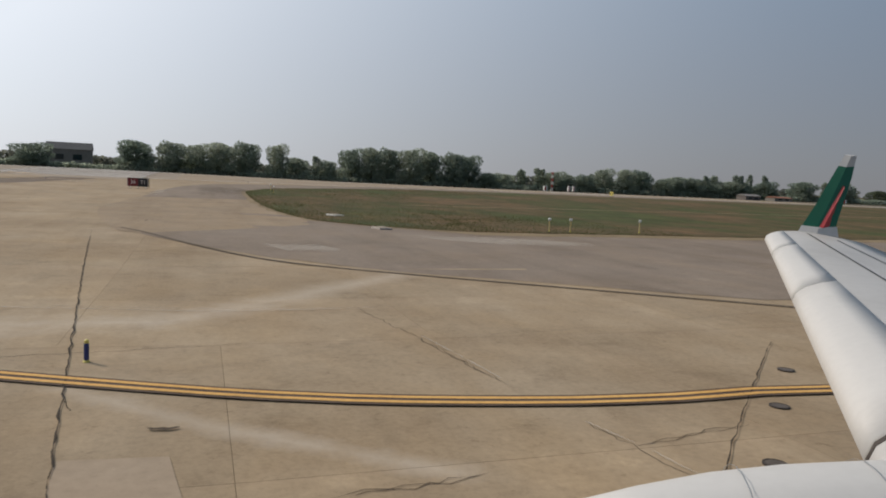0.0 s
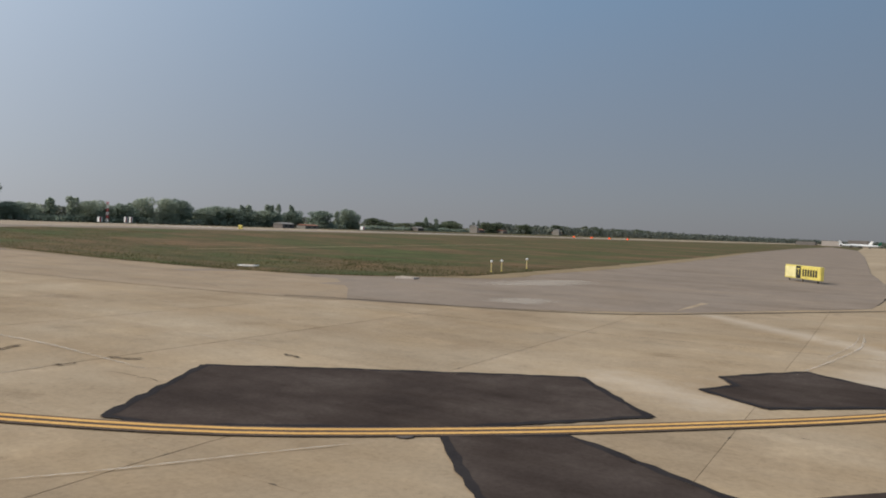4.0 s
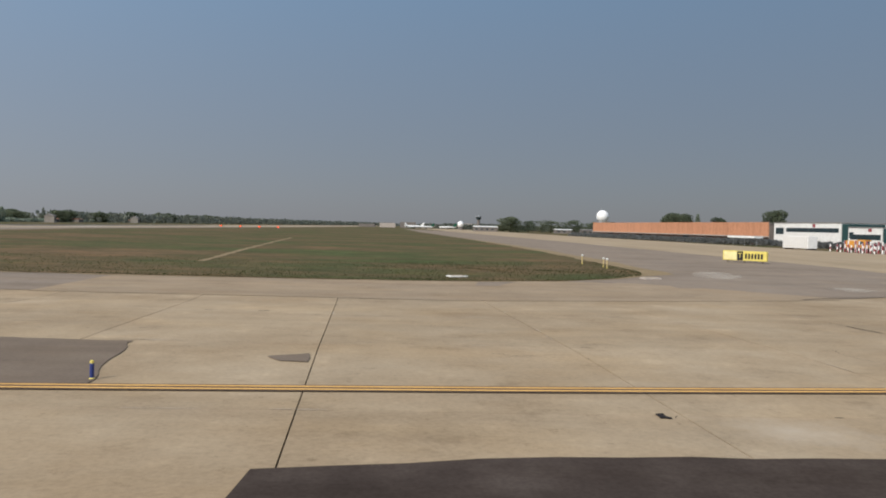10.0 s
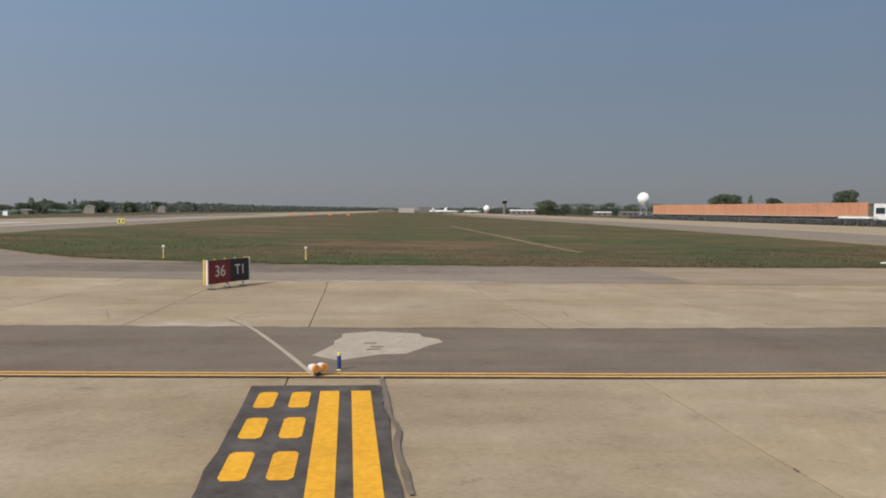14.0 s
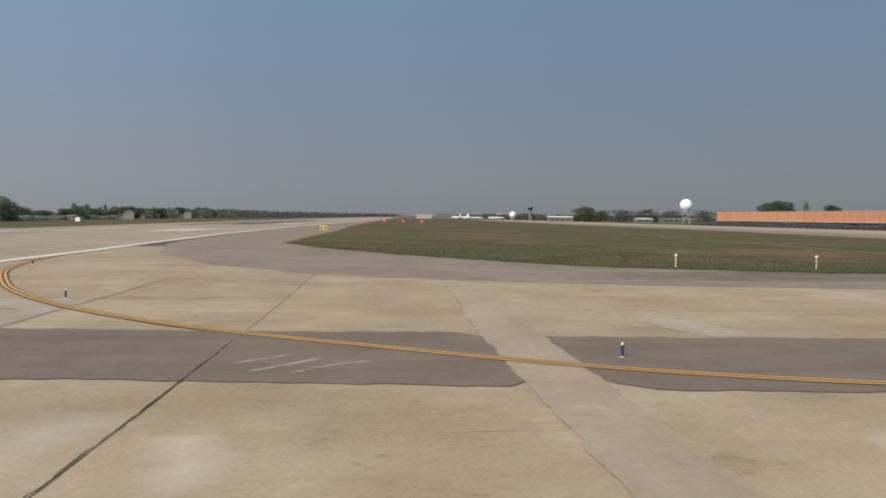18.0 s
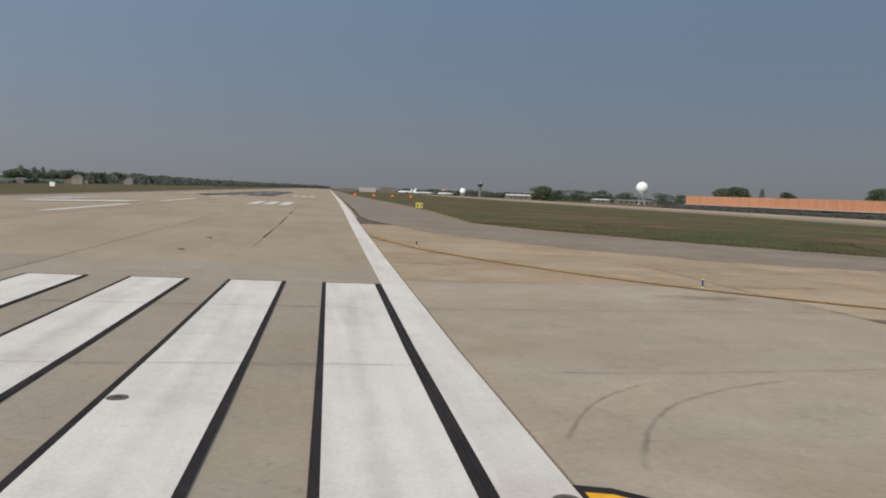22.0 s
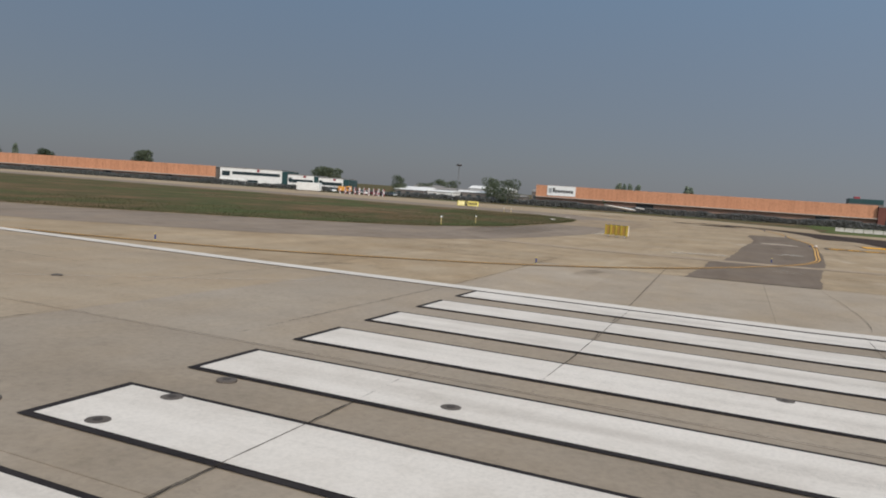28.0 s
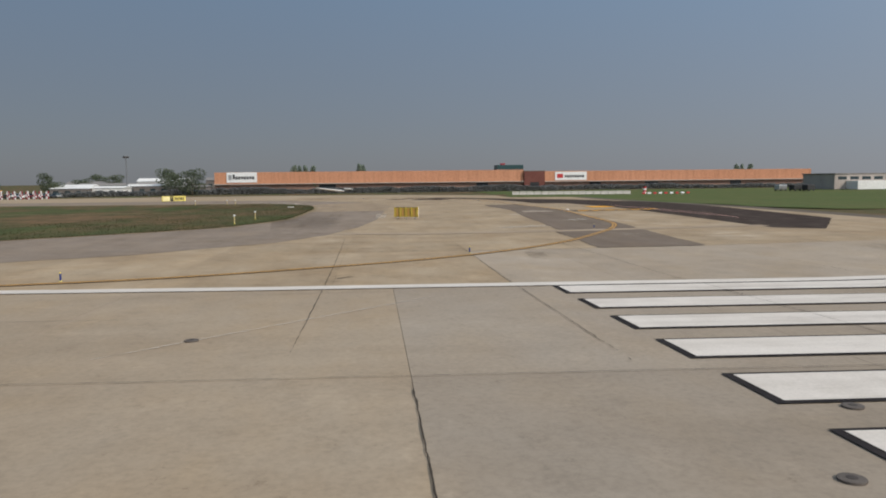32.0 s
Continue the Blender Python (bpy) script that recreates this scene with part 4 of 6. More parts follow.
CRACKS_EAST = (
    ((151.9, 12.7), (153.1, 6.1), (153.7, 3.3), (153.9, 1.9)), ((151.6, 1.6), (151.9, 0.7), (152.4, -0.1), (152.9, -0.4), (153.8, -0.6)),
    ((153.3, 5.2), (154.4, 4.7), (154.9, 4.5), (155.4, 3.8), (156.0, 3.4)), ((154.0, 2.0), (155.2, 2.3)), ((153.9, 0.3), (154.0, 0.9)),
    ((147.7, 15.4), (152.0, 16.1), (156.1, 16.6)), ((157.7, 16.9), (158.9, 17.1), (160.4, 17.4)), ((158.9, 17.0), (158.4, 19.6)), ((159.6, 12.9), (159.4, 14.7)),
    ((159.58, 12.73), (159.53, 13.30), (159.54, 13.89), (159.37, 14.93)), ((158.96, 17.17), (158.69, 18.28), (158.47, 19.45)), ((151.89, 16.04), (153.62, 16.31), (155.04, 16.49), (156.03, 16.67)), ((155.47, 9.54), (155.88, 9.72), (156.05, 9.82)),
    ((64.92, -19.21), (65.05, -21.40), (65.19, -23.27), (65.35, -24.55)), ((61.91, -10.11), (61.86, -8.20), (62.28, -6.87), (64.00, -7.61)), ((55.05, -6.71), (56.51, -6.39), (57.91, -9.26)), ((104.78, -12.56), (105.61, -12.90), (106.71, -12.66)), ((135.1, -14.9), (135.8, -15.0)), ((107.6, -18.9), (107.6, -19.2)), ((105.0, -13.1), (106.8, -12.9)), ((152.3, -1.2), (151.5, -3.0)),
)
# short filled breaks: from, to
BREAKS = ((131.1, -10.1, 130.9, -8.5), (123.3, -7, 123.8, -6.2), (126.5, -9, 127, -8.3), (133.3, -7.5, 134.2, -7), (133.5, -9, 133.6, -8.4), (135.8, -4.1, 136.5, -4.1), (118.7, -12.3, 118.2, -10.1), (119.3, -9.1, 119.8, -9.3), (121, -11.8, 120.8, -10.6), (130.6, -8, 131.3, -9.3), (117.8, 8.3, 118.9, 8.3), (94.4, -2.5, 94.9, -2.4), (96.5, -2.5, 97, -2.4), (66.5, -15.2, 66.9, -15), (157, 10.8, 157, 11.3), (46.2, -9.4, 47, -9.7), (3.6, 9, 4.6, 8), (39.61, -19.72, 39.64, -20.03), (39.61, -20.50, 39.65, -20.78), (39.61, -21.14, 39.67, -21.29))
# strongly marked joints: half width and line
JOINTS = (
    (0.035, ((161.5, 10.3), (157.7, 9.85), (148.1, 8.7), (138.0, 7.5), (126, 6.2))), (0.028, ((161.0, 16.8), (158.5, 19.2), (153.2, 24.6))),
    (0.09, ((120.2, -13.5), (119.5, -3.6))),
    (0.05, ((86.9, -18.4), (87.07, -21.2), (87.24, -23.9))),
)
JOINTS_WEST = (
    (0.045, ((24.3, -24), (24.3, -15.1), (24.3, -9.0))),
    (0.045, ((16.5, -27), (16.5, -15.6), (16.5, -2.7), (16.5, 11.5))), (0.02, ((0.8, -14.2), (4.0, -14.5), (9.0, -14.4), (16.5, -13.9))), (0.03, ((-6.0, 12), (-5.6, 24), (-5.0, 46))), (0.10, ((-5.7, 22), (-5.4, 32))), (0.12, ((-5.2, 38), (-4.8, 56))), (0.13, ((-4.7, 60), (-4.2, 80))), (0.022, ((-15.26, -38), (-12.07, 60))),
    (0.036, ((-13.6, 6.4), (-26.0, 6.4))), (0.03, ((-13.1, 9.15), (2.8, 9.2), (16.0, 9.25), (31.0, 9.4))), (0.03, ((22.8, 1.45), (1.4, 1.4), (-13.9, 1.4))), (0.04, ((-14.1, -3.7), (-28, -3.7))), (0.03, ((-14.2, -6.2), (0.0, -6.0), (28.0, -5.5))),
)
for c in CRACKS + CRACKS_EAST:
    setting("crack", crack(c, rnd.uniform(0.007, 0.011), rnd), "crackfill", "dark filled crack in the concrete", "crack")
for x0, y0, x1, y1 in BREAKS:
    xm, ym = (x0 + x1) / 2 + rnd.uniform(-0.15, 0.15), (y0 + y1) / 2 + rnd.uniform(-0.15, 0.15)
    setting("crack", ribbon(curve([(x0, y0), (xm, ym), (x1, y1)], 0.12), -0.06, 0.055, 0.0275, 0.05, rnd), "crackfill", "dark broken spot filled with tar", "crack")
# hairline joints that have broken through the paint
for x0, x1, y in ((-13.8, 0.9, -6.15), (-14.3, 0.6, -13.8), (-14.5, 0.4, -21.4), (-43, -14.2, -3.7), (-43, -14.5, -13.9), (-43, -14.8, -24.0)):
    pts = [(x0 + (x1 - x0) * i / 8, y + rnd.uniform(-0.03, 0.03)) for i in range(9)]
    setting("joint", ribbon(curve(pts, 0.5), -0.013, 0.013, 0.0375, 0.006, rnd), "jointfill", "hairline joint broken through the paint", "joint")
for w, pts in JOINTS + JOINTS_WEST:
    w *= 0.5
    line = [q + Vector((rnd.uniform(-0.02, 0.02), rnd.uniform(-0.02, 0.02))) for q in curve(pts, 0.3)]
    setting("joint", ribbon(line, -w, w, 0.0285, w * 0.7, rnd), "jointfill", "dark sealed joint between concrete slabs", "joint")
for x, y in ((155.8, 22.6), (157.8, 20.6), (159.9, 18.6), (151.6, 5.6), (138.95, -14.5), (142.7, -8.2), (84.3, -24.6)):
    cover = thing("drain_cover", "round dark iron drain cover set in the concrete", "drain cover", (x, y, gz(x, y) + 0.013), group="drain covers", kind="structure")
    part("rim", turned(((0.165, -0.01), (0.165, 0.012), (0.14, 0.016), (0.135, 0.006)), n=20), "iron", cover)
    part("lid", turned(((0.133, -0.01), (0.133, 0.011), (0.11, 0.014)), n=20), "cover", cover)
for x, y in ((-11.42, -10.8), (-6.0, -16.4), (-16.94, -1.18), (-18.36, -1.19), (-19.86, -1.18), (-16.08, -5.25), (-20.0, 0.93), (-9.4, 11.9), (-9.0, 20.5), (0.25, -21.1), (-22.6, -6.0)):
    inset = thing("inset_light", "round flush runway light in a dark metal ring", "runway light", (x, y, gz(x, y) + 0.034), group="inset runway lights")
    part("ring", turned(((0.185, -0.03), (0.185, 0.003), (0.16, 0.008), (0.09, 0.010)), n=20), "cover", inset)
    part("lens", turned(((0.075, 0.0), (0.075, 0.014), (0.04, 0.017)), n=12), "iron", inset)


# ---- trees ----
def clump(bm, c, r, rr, flat=1.0, out=None):
    """A small bent spray of leaves, turned more or less outwards."""
    d = Vector((rr.gauss(0, 1), rr.gauss(0, 1), rr.gauss(0, 1) * flat)).normalized()
    if out is not None:
        d = (d * 0.75 + out).normalized()
    e = d.orthogonal().normalized()
    e.rotate(Matrix.Rotation(rr.uniform(0, 6.28), 3, d))
    f = d.cross(e)
    k = d * r * rr.uniform(-0.4, 0.4)
    a, b = bm.verts.new(c + e * r + k), bm.verts.new(c - e * r * rr.uniform(0.6, 1) + k)
    p, q = bm.verts.new(c + f * r * rr.uniform(0.5, 1)), bm.verts.new(c - f * r * rr.uniform(0.5, 1))
    bm.faces.new((a, p, q))
    bm.faces.new((b, q, p))


def limb(bm, a, b, r0, r1, n=7):
    d = (b - a).normalized()
    e = d.orthogonal().normalized()
    f = d.cross(e)
    rings = []
    for k in range(4):
        t = k / 3
        c = a.lerp(b, t) + e * (0.06 * math.sin(3 * t)) * (b - a).length
        r = r0 + (r1 - r0) * t
        rings.append([bm.verts.new(c + (e * math.cos(6.2832 * i / n) + f * math.sin(6.2832 * i / n)) * r) for i in range(n)])
    for p, q in zip(rings, rings[1:]):
        for i in range(n):
            bm.faces.new((p[i], p[(i + 1) % n], q[(i + 1) % n], q[i]))
    bm.faces.new(rings[-1])
    bm.faces.new(rings[0][::-1])


def tree(label, seed, height, width, low, lobes, count, leaf="leaf", group="trees"):
    """Trunk, limbs and a crown of lobes filled with sprays of leaves."""
    rr = random.Random(seed)
    t = thing("tree", label, "tree", group=group)
    bm = bmesh.new()
    top = Vector((rr.uniform(-0.2, 0.2), rr.uniform(-0.2, 0.2), height * 0.6))
    limb(bm, Vector((0, 0, -0.4)), top, height * 0.024, height * 0.010)
    centres = []
    for k in range(lobes):
        z = height * (low + (0.9 - low) * (k + 0.5) / lobes)
        out = width * 0.5 * (1 - abs((z / height - 0.5) / 0.62) ** 4) * 0.66
        a = 2.4 * k + rr.uniform(-0.4, 0.4)
        c = Vector((math.cos(a) * out, math.sin(a) * out, z))
        centres.append((c, width * rr.uniform(0.26, 0.34), height * rr.uniform(0.15, 0.20)))
        if k % 2 == 0:
            limb(bm, Vector((0, 0, max(0.2, z * 0.62))), c, height * 0.010, height * 0.003, 5)
    centres.append((Vector((0, 0, height * 0.86)), width * 0.26, height * 0.14))
    part("trunk", bm, "bark", t)
    bm = bmesh.new()
    for c, rw, rh in centres:
        for _ in range(count // len(centres)):
            d = Vector((rr.gauss(0, 1), rr.gauss(0, 1), rr.gauss(0, 1))).normalized() * rr.uniform(0.45, 1.05) ** 0.6
            p = c + Vector((d.x * rw, d.y * rw, d.z * rh))
            clump(bm, p, rr.uniform(0.028, 0.050) * height ** 0.8 * 1.3, rr, 0.8, d.normalized())
    part("crown", bm, leaf, t)
    return t


# crowns get their haze from the leaf colour, paler on the backlit row
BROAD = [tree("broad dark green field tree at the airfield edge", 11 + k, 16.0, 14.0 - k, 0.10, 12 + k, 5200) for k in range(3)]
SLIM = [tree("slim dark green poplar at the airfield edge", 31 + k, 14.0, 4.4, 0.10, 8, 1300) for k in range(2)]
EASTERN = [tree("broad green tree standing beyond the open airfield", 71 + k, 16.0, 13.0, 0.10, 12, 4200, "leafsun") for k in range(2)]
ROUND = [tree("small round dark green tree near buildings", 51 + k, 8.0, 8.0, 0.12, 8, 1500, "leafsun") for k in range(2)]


def stand(kind, k, x, y, h, w, z=None):
    src = kind[k % len(kind)]
    ref_h = 16.0 if kind is BROAD or kind is EASTERN else 14.0 if kind is SLIM else 8.0
    ref_w = 13.0 if kind is BROAD or kind is EASTERN else 4.4 if kind is SLIM else 8.0
    m = Matrix.Translation((x, y, gz(x, y) - 0.15 if z is None else z)) @ Matrix.Rotation(k * 2.1, 4, "Z") @ Matrix.Diagonal((w / ref_w, w / ref_w, h / ref_h, 1))
    return copy_thing(src, m)


# row beyond the runway: distance along it, height of the top, width
WEST = ((-54, 8.8, 12), (-15.1, 12.2, 12.3), (-1.1, 12.3, 9.6), (9.0, 11.9, 10.5), (19.6, 13.1, 10.8), (30.3, 13.9, 10.5), (43.4, 13.7, 7.4), (52.8, 8.5, 9.6), (66.3, 7.8, 6.7), (77.6, 13.8, 9.4), (86.6, 14.8, 9.4), (95.8, 14.9, 9.6), (105.5, 15.3, 10.4), (116.6, 14.7, 10.2), (127.5, 14.5, 10.0), (136.0, 13.8, 9.0), (145.1, 6.2, 9.0), (154.6, 6.2, 9.9), (180.7, 8.4, 9.4), (190, 7.4, 9.0), (199, 7.6, 9.0), (211, 11.2, 8.6), (222, 11.5, 8.8), (234, 11.4, 10.4), (246, 8.0, 9), (257, 9.2, 12), (266, 8.8, 10), (277, 8.0, 11), (288, 8.2, 11), (299, 8.4, 11), (312, 9.0, 10), (342, 10.2, 13), (367, 12.0, 12))
for k, (y, h, w) in enumerate(WEST):
    stand(BROAD, k, -170 - 4 * (k % 2), y, h - gz(-110, y), w * 1.15)
for k, (y, h) in enumerate(((60.8, 9.8), (163.0, 9.0), (165.8, 8.4), (171.0, 10.0), (174.5, 9.6), (204, 8.6), (271.5, 10.7), (278, 11.1), (282.5, 11.1), (291.2, 12.0), (296, 11.9), (305, 12.9), (310.5, 12.6), (356, 10.8), (467, 10.4), (473, 9.6))):
    stand(SLIM, k, -169 - 3 * (k % 3), y, h - gz(-110, y), 3.6)
for k in range(38):
    y = 385 + k * 19 + rnd.uniform(-7, 7)
    top = 6.6 + 3.6 * min(1, (y - 385) / 500)
    stand(EASTERN, k, -176 - rnd.uniform(0, 30), y, top + rnd.uniform(-1.6, 2.2), rnd.uniform(11, 17))
# trees among the eastern buildings: x, y, height, width
EAST = ((179, 520, 11.5, 17), (195, 530, 9, 14), (210, 520, 9.4, 20), (228, 520, 10, 16), (238, 500, 9, 14), (230, 422, 8.5, 12), (244, 425, 8, 12), (252, 372, 13.6, 14), (258, 385, 13.4, 16), (262, 400, 13.2, 15), (263, 340, 11, 9), (252, 262, 13, 9), (272, 170, 10.4, 13), (282, 178, 10, 10), (300, 146, 9, 6), (231, 69, 9, 8), (236, 76, 7.5, 6), (262, 85, 9.6, 9), (300, 118, 8, 8), (310, 60, 8, 9), (292, 128, 6, 8), (250, 122, 5, 6), (318, 132, 8.4, 10))
for k, (x, y, h, w) in enumerate(EAST):
    stand(ROUND if h < 10.2 else EASTERN, k, x, y, h, w)
for k, (x, y, h) in enumerate(((340, 46, 12.4), (341, 43.5, 12.2), (342, 40.5, 12.3), (343, 37, 12.2), (341, 14, 12.9), (343, 12, 12.4), (258, 357, 13.2), (330, -176, 11), (332, -180, 11), (332, -184, 11))):
    stand(SLIM, k, x, y, h, 2.8)
for kinds in (BROAD, SLIM, ROUND, EASTERN):
    for t in kinds:
        for o in (t, *t.children_recursive):
            bpy.data.objects.remove(o)


def scrub(name, label, line, height, depth, count, mat, size=0.5, seed=3):
    """A long bank of leaves along a line, too many to count."""
    rr = random.Random(seed)
    pts = curve(line, 3.0)
    bm = bmesh.new()
    for _ in range(count):
        q = pts[rr.randrange(len(pts) - 1)]
        u = pts[min(len(pts) - 1, pts.index(q) + 1)]
        c = q.lerp(u, rr.random())
        h = height * (0.75 + 0.35 * noise.noise((c.x * 0.06, c.y * 0.06, 1.0)) + 0.15 * noise.noise((c.x * 0.4, c.y * 0.4, 5.0)))
        z = h * rr.random() ** 0.75
        off = rr.uniform(-depth, depth) * (1 - 0.5 * z / max(h, 0.1))
        x, y = c.x + off, c.y + rr.uniform(-1, 1)
        clump(bm, Vector((x, y, gz(x, y) + z - 0.1)), size * rr.uniform(0.6, 1.3), rr, 0.8)
    return tagged(part(name, bm, mat, None, label), label, "vegetation", "", "stuff")


# banks of leaves, with air haze painted into their colours
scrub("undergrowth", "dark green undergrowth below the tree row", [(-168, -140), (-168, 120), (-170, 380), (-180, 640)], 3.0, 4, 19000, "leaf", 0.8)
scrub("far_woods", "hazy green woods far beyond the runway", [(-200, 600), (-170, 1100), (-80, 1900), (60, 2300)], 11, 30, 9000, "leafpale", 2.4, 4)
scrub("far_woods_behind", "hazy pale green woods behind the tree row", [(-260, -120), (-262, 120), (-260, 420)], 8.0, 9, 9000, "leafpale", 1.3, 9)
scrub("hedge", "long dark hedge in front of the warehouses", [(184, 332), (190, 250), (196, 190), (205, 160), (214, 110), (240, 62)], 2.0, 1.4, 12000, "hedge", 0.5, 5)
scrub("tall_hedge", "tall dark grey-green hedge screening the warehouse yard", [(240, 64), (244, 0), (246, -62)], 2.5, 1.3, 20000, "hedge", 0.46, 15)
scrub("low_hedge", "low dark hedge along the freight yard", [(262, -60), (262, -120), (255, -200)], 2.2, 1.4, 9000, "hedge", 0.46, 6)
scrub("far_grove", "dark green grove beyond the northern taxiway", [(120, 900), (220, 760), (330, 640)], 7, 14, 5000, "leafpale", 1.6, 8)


# ---- warehouses and buildings east of the field ----
def building(name, label, category, p0, p1):
    """A thing whose x runs along its front from p0 to p1 and whose y goes back from it."""
    d = Vector(p1) - Vector(p0)
    t = thing(name, label, category, (p0[0], p0[1], min(gz(*p0), gz(*p1)) - 0.2), math.degrees(math.atan2(d.y, d.x)))
    return t, d.length


def warehouse(p0, p1, top, label, doors, ledge=3.0, bay=6.0, back=55, sign=None):
    t, n = building("warehouse", label, "warehouse", p0, p1)
    part("wall", boxed(0, 0.3, 0, n, back, top - 0.3), "plinth", t, "grey side and rear walls")
    part("roof", boxed(-0.3, 0.0, top - 0.3, n + 0.3, back + 0.3, top, 0.05), "roof", t, "flat grey roof")
    # lower wall colour already carries the ledge's shade
    part("lower_wall", boxed(0, 0.12, 0, n, 0.3, ledge - 0.2), "lowerwall", t, "dull brown lower wall with ledge shade in its colour")
    part("ledge", boxed(-0.2, -1.2, ledge - 0.2, n + 0.2, 0.3, ledge + 0.12, 0.04), "ledge", t, "pale grey concrete canopy ledge")
    k = round(n / bay)
    for i in range(k):
        part("cladding_panel", boxed(n * i / k + 0.012, -0.12, ledge + 0.125, n * (i + 1) / k - 0.012, 0.29, top + 0.25, 0.03), "brick", t)
    for a, w in doors:
        d = part("loading_door", boxed(a, 0.02, 0.2, a + w, 0.11, ledge - 0.5), "signblack", t, "dark open loading door")
        part("door_frame", boxed(a - 0.2, -0.03, ledge - 0.5, a + w + 0.2, 0.11, ledge - 0.3), "plinth", d)
    return t, n


warehouse((193.5, 326), (211, 184.5), 6.7, "long low orange-clad warehouse with flat roof", [(20, 4), (52, 3), (90, 4), (120, 3)], 2.6)
wb, nb = warehouse((286, 73), (286, -57.5), 8.3, "long orange-clad warehouse with a white sign board", [(43, 7), (110, 5)], 3.6)
wc, nc = warehouse((286, -66.8), (286, -188.5), 7.6, "long orange-clad freight warehouse with a white and red sign board", [(20, 5), (45, 6), (84, 5)], 3.4)


def board(parent, x0, z0, w, h, blocks, red=0.0):
    """A white board with an emblem and a row of plain dark blocks."""
    b = part("sign_board", boxed(x0, -0.34, z0, x0 + w, -0.14, z0 + h, 0.03), "steelwhite", parent, "white sign board with a row of dark marks")
    lo, hi = w * (0.30 if red else 0.20), w * 0.93
    for i in range(blocks):
        q = x0 + lo + (hi - lo) * i / blocks
        tall = 0.2 if i == 0 and not red else 0.0
        part("mark", boxed(q, -0.37, z0 + h * (0.30 if i % 3 else 0.34), q + (hi - lo) / blocks * 0.78, -0.342, z0 + h * (0.60 + tall)), "signblack", b)
    part("emblem", boxed(x0 + w * 0.06, -0.37, z0 + h * 0.26, x0 + w * (0.25 if red else 0.17), -0.342, z0 + h * 0.76), "redpaint" if red else "metal", b)


board(wb, 5.0, 4.3, 12.4, 4.2, 8)
board(wc, 4.6, 3.9, 14.0, 3.6, 8, 1)
blk, nk = building("loading_tower", "windowless dark red-brown block between the warehouses", "building", (285.5, -57.6), (285.5, -66.6))
part("wall", boxed(0, -1.0, 0, nk, 20, 7.9), "redbrown", blk)
part("roof", boxed(-0.1, -1.1, 7.9, nk + 0.1, 20.1, 8.2, 0.04), "roof", blk)
part("door", boxed(2.5, -1.06, 0.2, 6.5, -1.0, 3.2), "signblack", blk)

# white office block in three pieces
for p0, p1, top, label in (((212, 183), (217.2, 157.5), 6.7, "white two-storey office block with dark ribbon windows"), ((217.7, 155), (219.9, 144.6), 5.5, "small white office wing with a dark glazed entrance"), ((220.3, 142.6), (222.4, 133), 5.1, "small white office wing with ribbon windows")):
    o, n = building("office_block", label, "office building", p0, p1)
    part("wall", boxed(0, 0, 0, n, 16, top), "wallwhite", o)
    part("roof", boxed(-0.15, -0.15, top, n + 0.15, 16.15, top + 0.25, 0.04), "roof", o)
    part("teal_panel", boxed(n + 0.02, 0.3, 0, n + 2.3, 12, top - 0.2), "teal", o, "dark teal recessed link")
    rows = ((top * 0.62, top * 0.80),) if n > 20 else ((top * 0.45, top * 0.7),)
    for z0, z1 in rows:
        a = n * 0.2 if n > 20 else n * 0.06
        part("window_recess", boxed(a, -0.02, z0, n * 0.97, -0.002, z1), "signblack", o)
        k = max(4, int((n * 0.97 - a) / 2.2))
        for i in range(k):
            w = part("window", boxed(a + (n * 0.97 - a) * i / k + 0.06, -0.06, z0 + 0.06, a + (n * 0.97 - a) * (i + 1) / k - 0.06, -0.022, z1 - 0.06), "glassdark", o)
    part("window", boxed(n * 0.03, -0.05, top * 0.52, n * 0.16, -0.005, top * 0.8), "glassdark", o)
    part("door", boxed(n * 0.45, -0.05, 0.0, n * 0.62, -0.005, top * 0.34), "glassdark", o, "dark glazed door")
    part("emblem", boxed(n * 0.60, -0.06, top * 0.83, n * 0.60 + 1.1, -0.012, top * 0.97), "darkred", o, "small reddish emblem above the windows")
    for i in range(int(n / 3)):
        part("panel_seam", boxed(3.0 * i + 1.5, -0.012, 0.1, 3.0 * i + 1.53, -0.001, top * 0.44), "metal", o)
can = thing("canopy", "flat white canopy standing in front of the offices", "canopy", (190, 165.5, gz(190, 165)), -70)
part("roof", boxed(0, 0, 2.0, 9.5, 3.2, 2.5, 0.05), "steelwhite", can)
for x in (0.6, 4.7, 8.9):
    part("post", turned(((0.07, -0.1), (0.07, 2.0)), (x, 1.6, 0), 8), "metal", can)


box_ = thing("cargo_container", "plain white cargo container standing by the taxiway", "container", (189.0, 131.5, gz(189.0, 131.5)), -80)
part("body", boxed(0, -1.2, 0.25, 8.2, 1.2, 2.9, 0.05), "steelwhite", box_)
for i in range(12):
    part("rib", boxed(0.35 + 0.66 * i, -1.235, 0.4, 0.47 + 0.66 * i, -1.202, 2.75), "dullwhite", box_)
for x in (0.4, 7.4):
    part("skid", boxed(x, -1.1, -0.05, x + 0.4, 1.1, 0.248), "iron", box_, "dark steel skid")


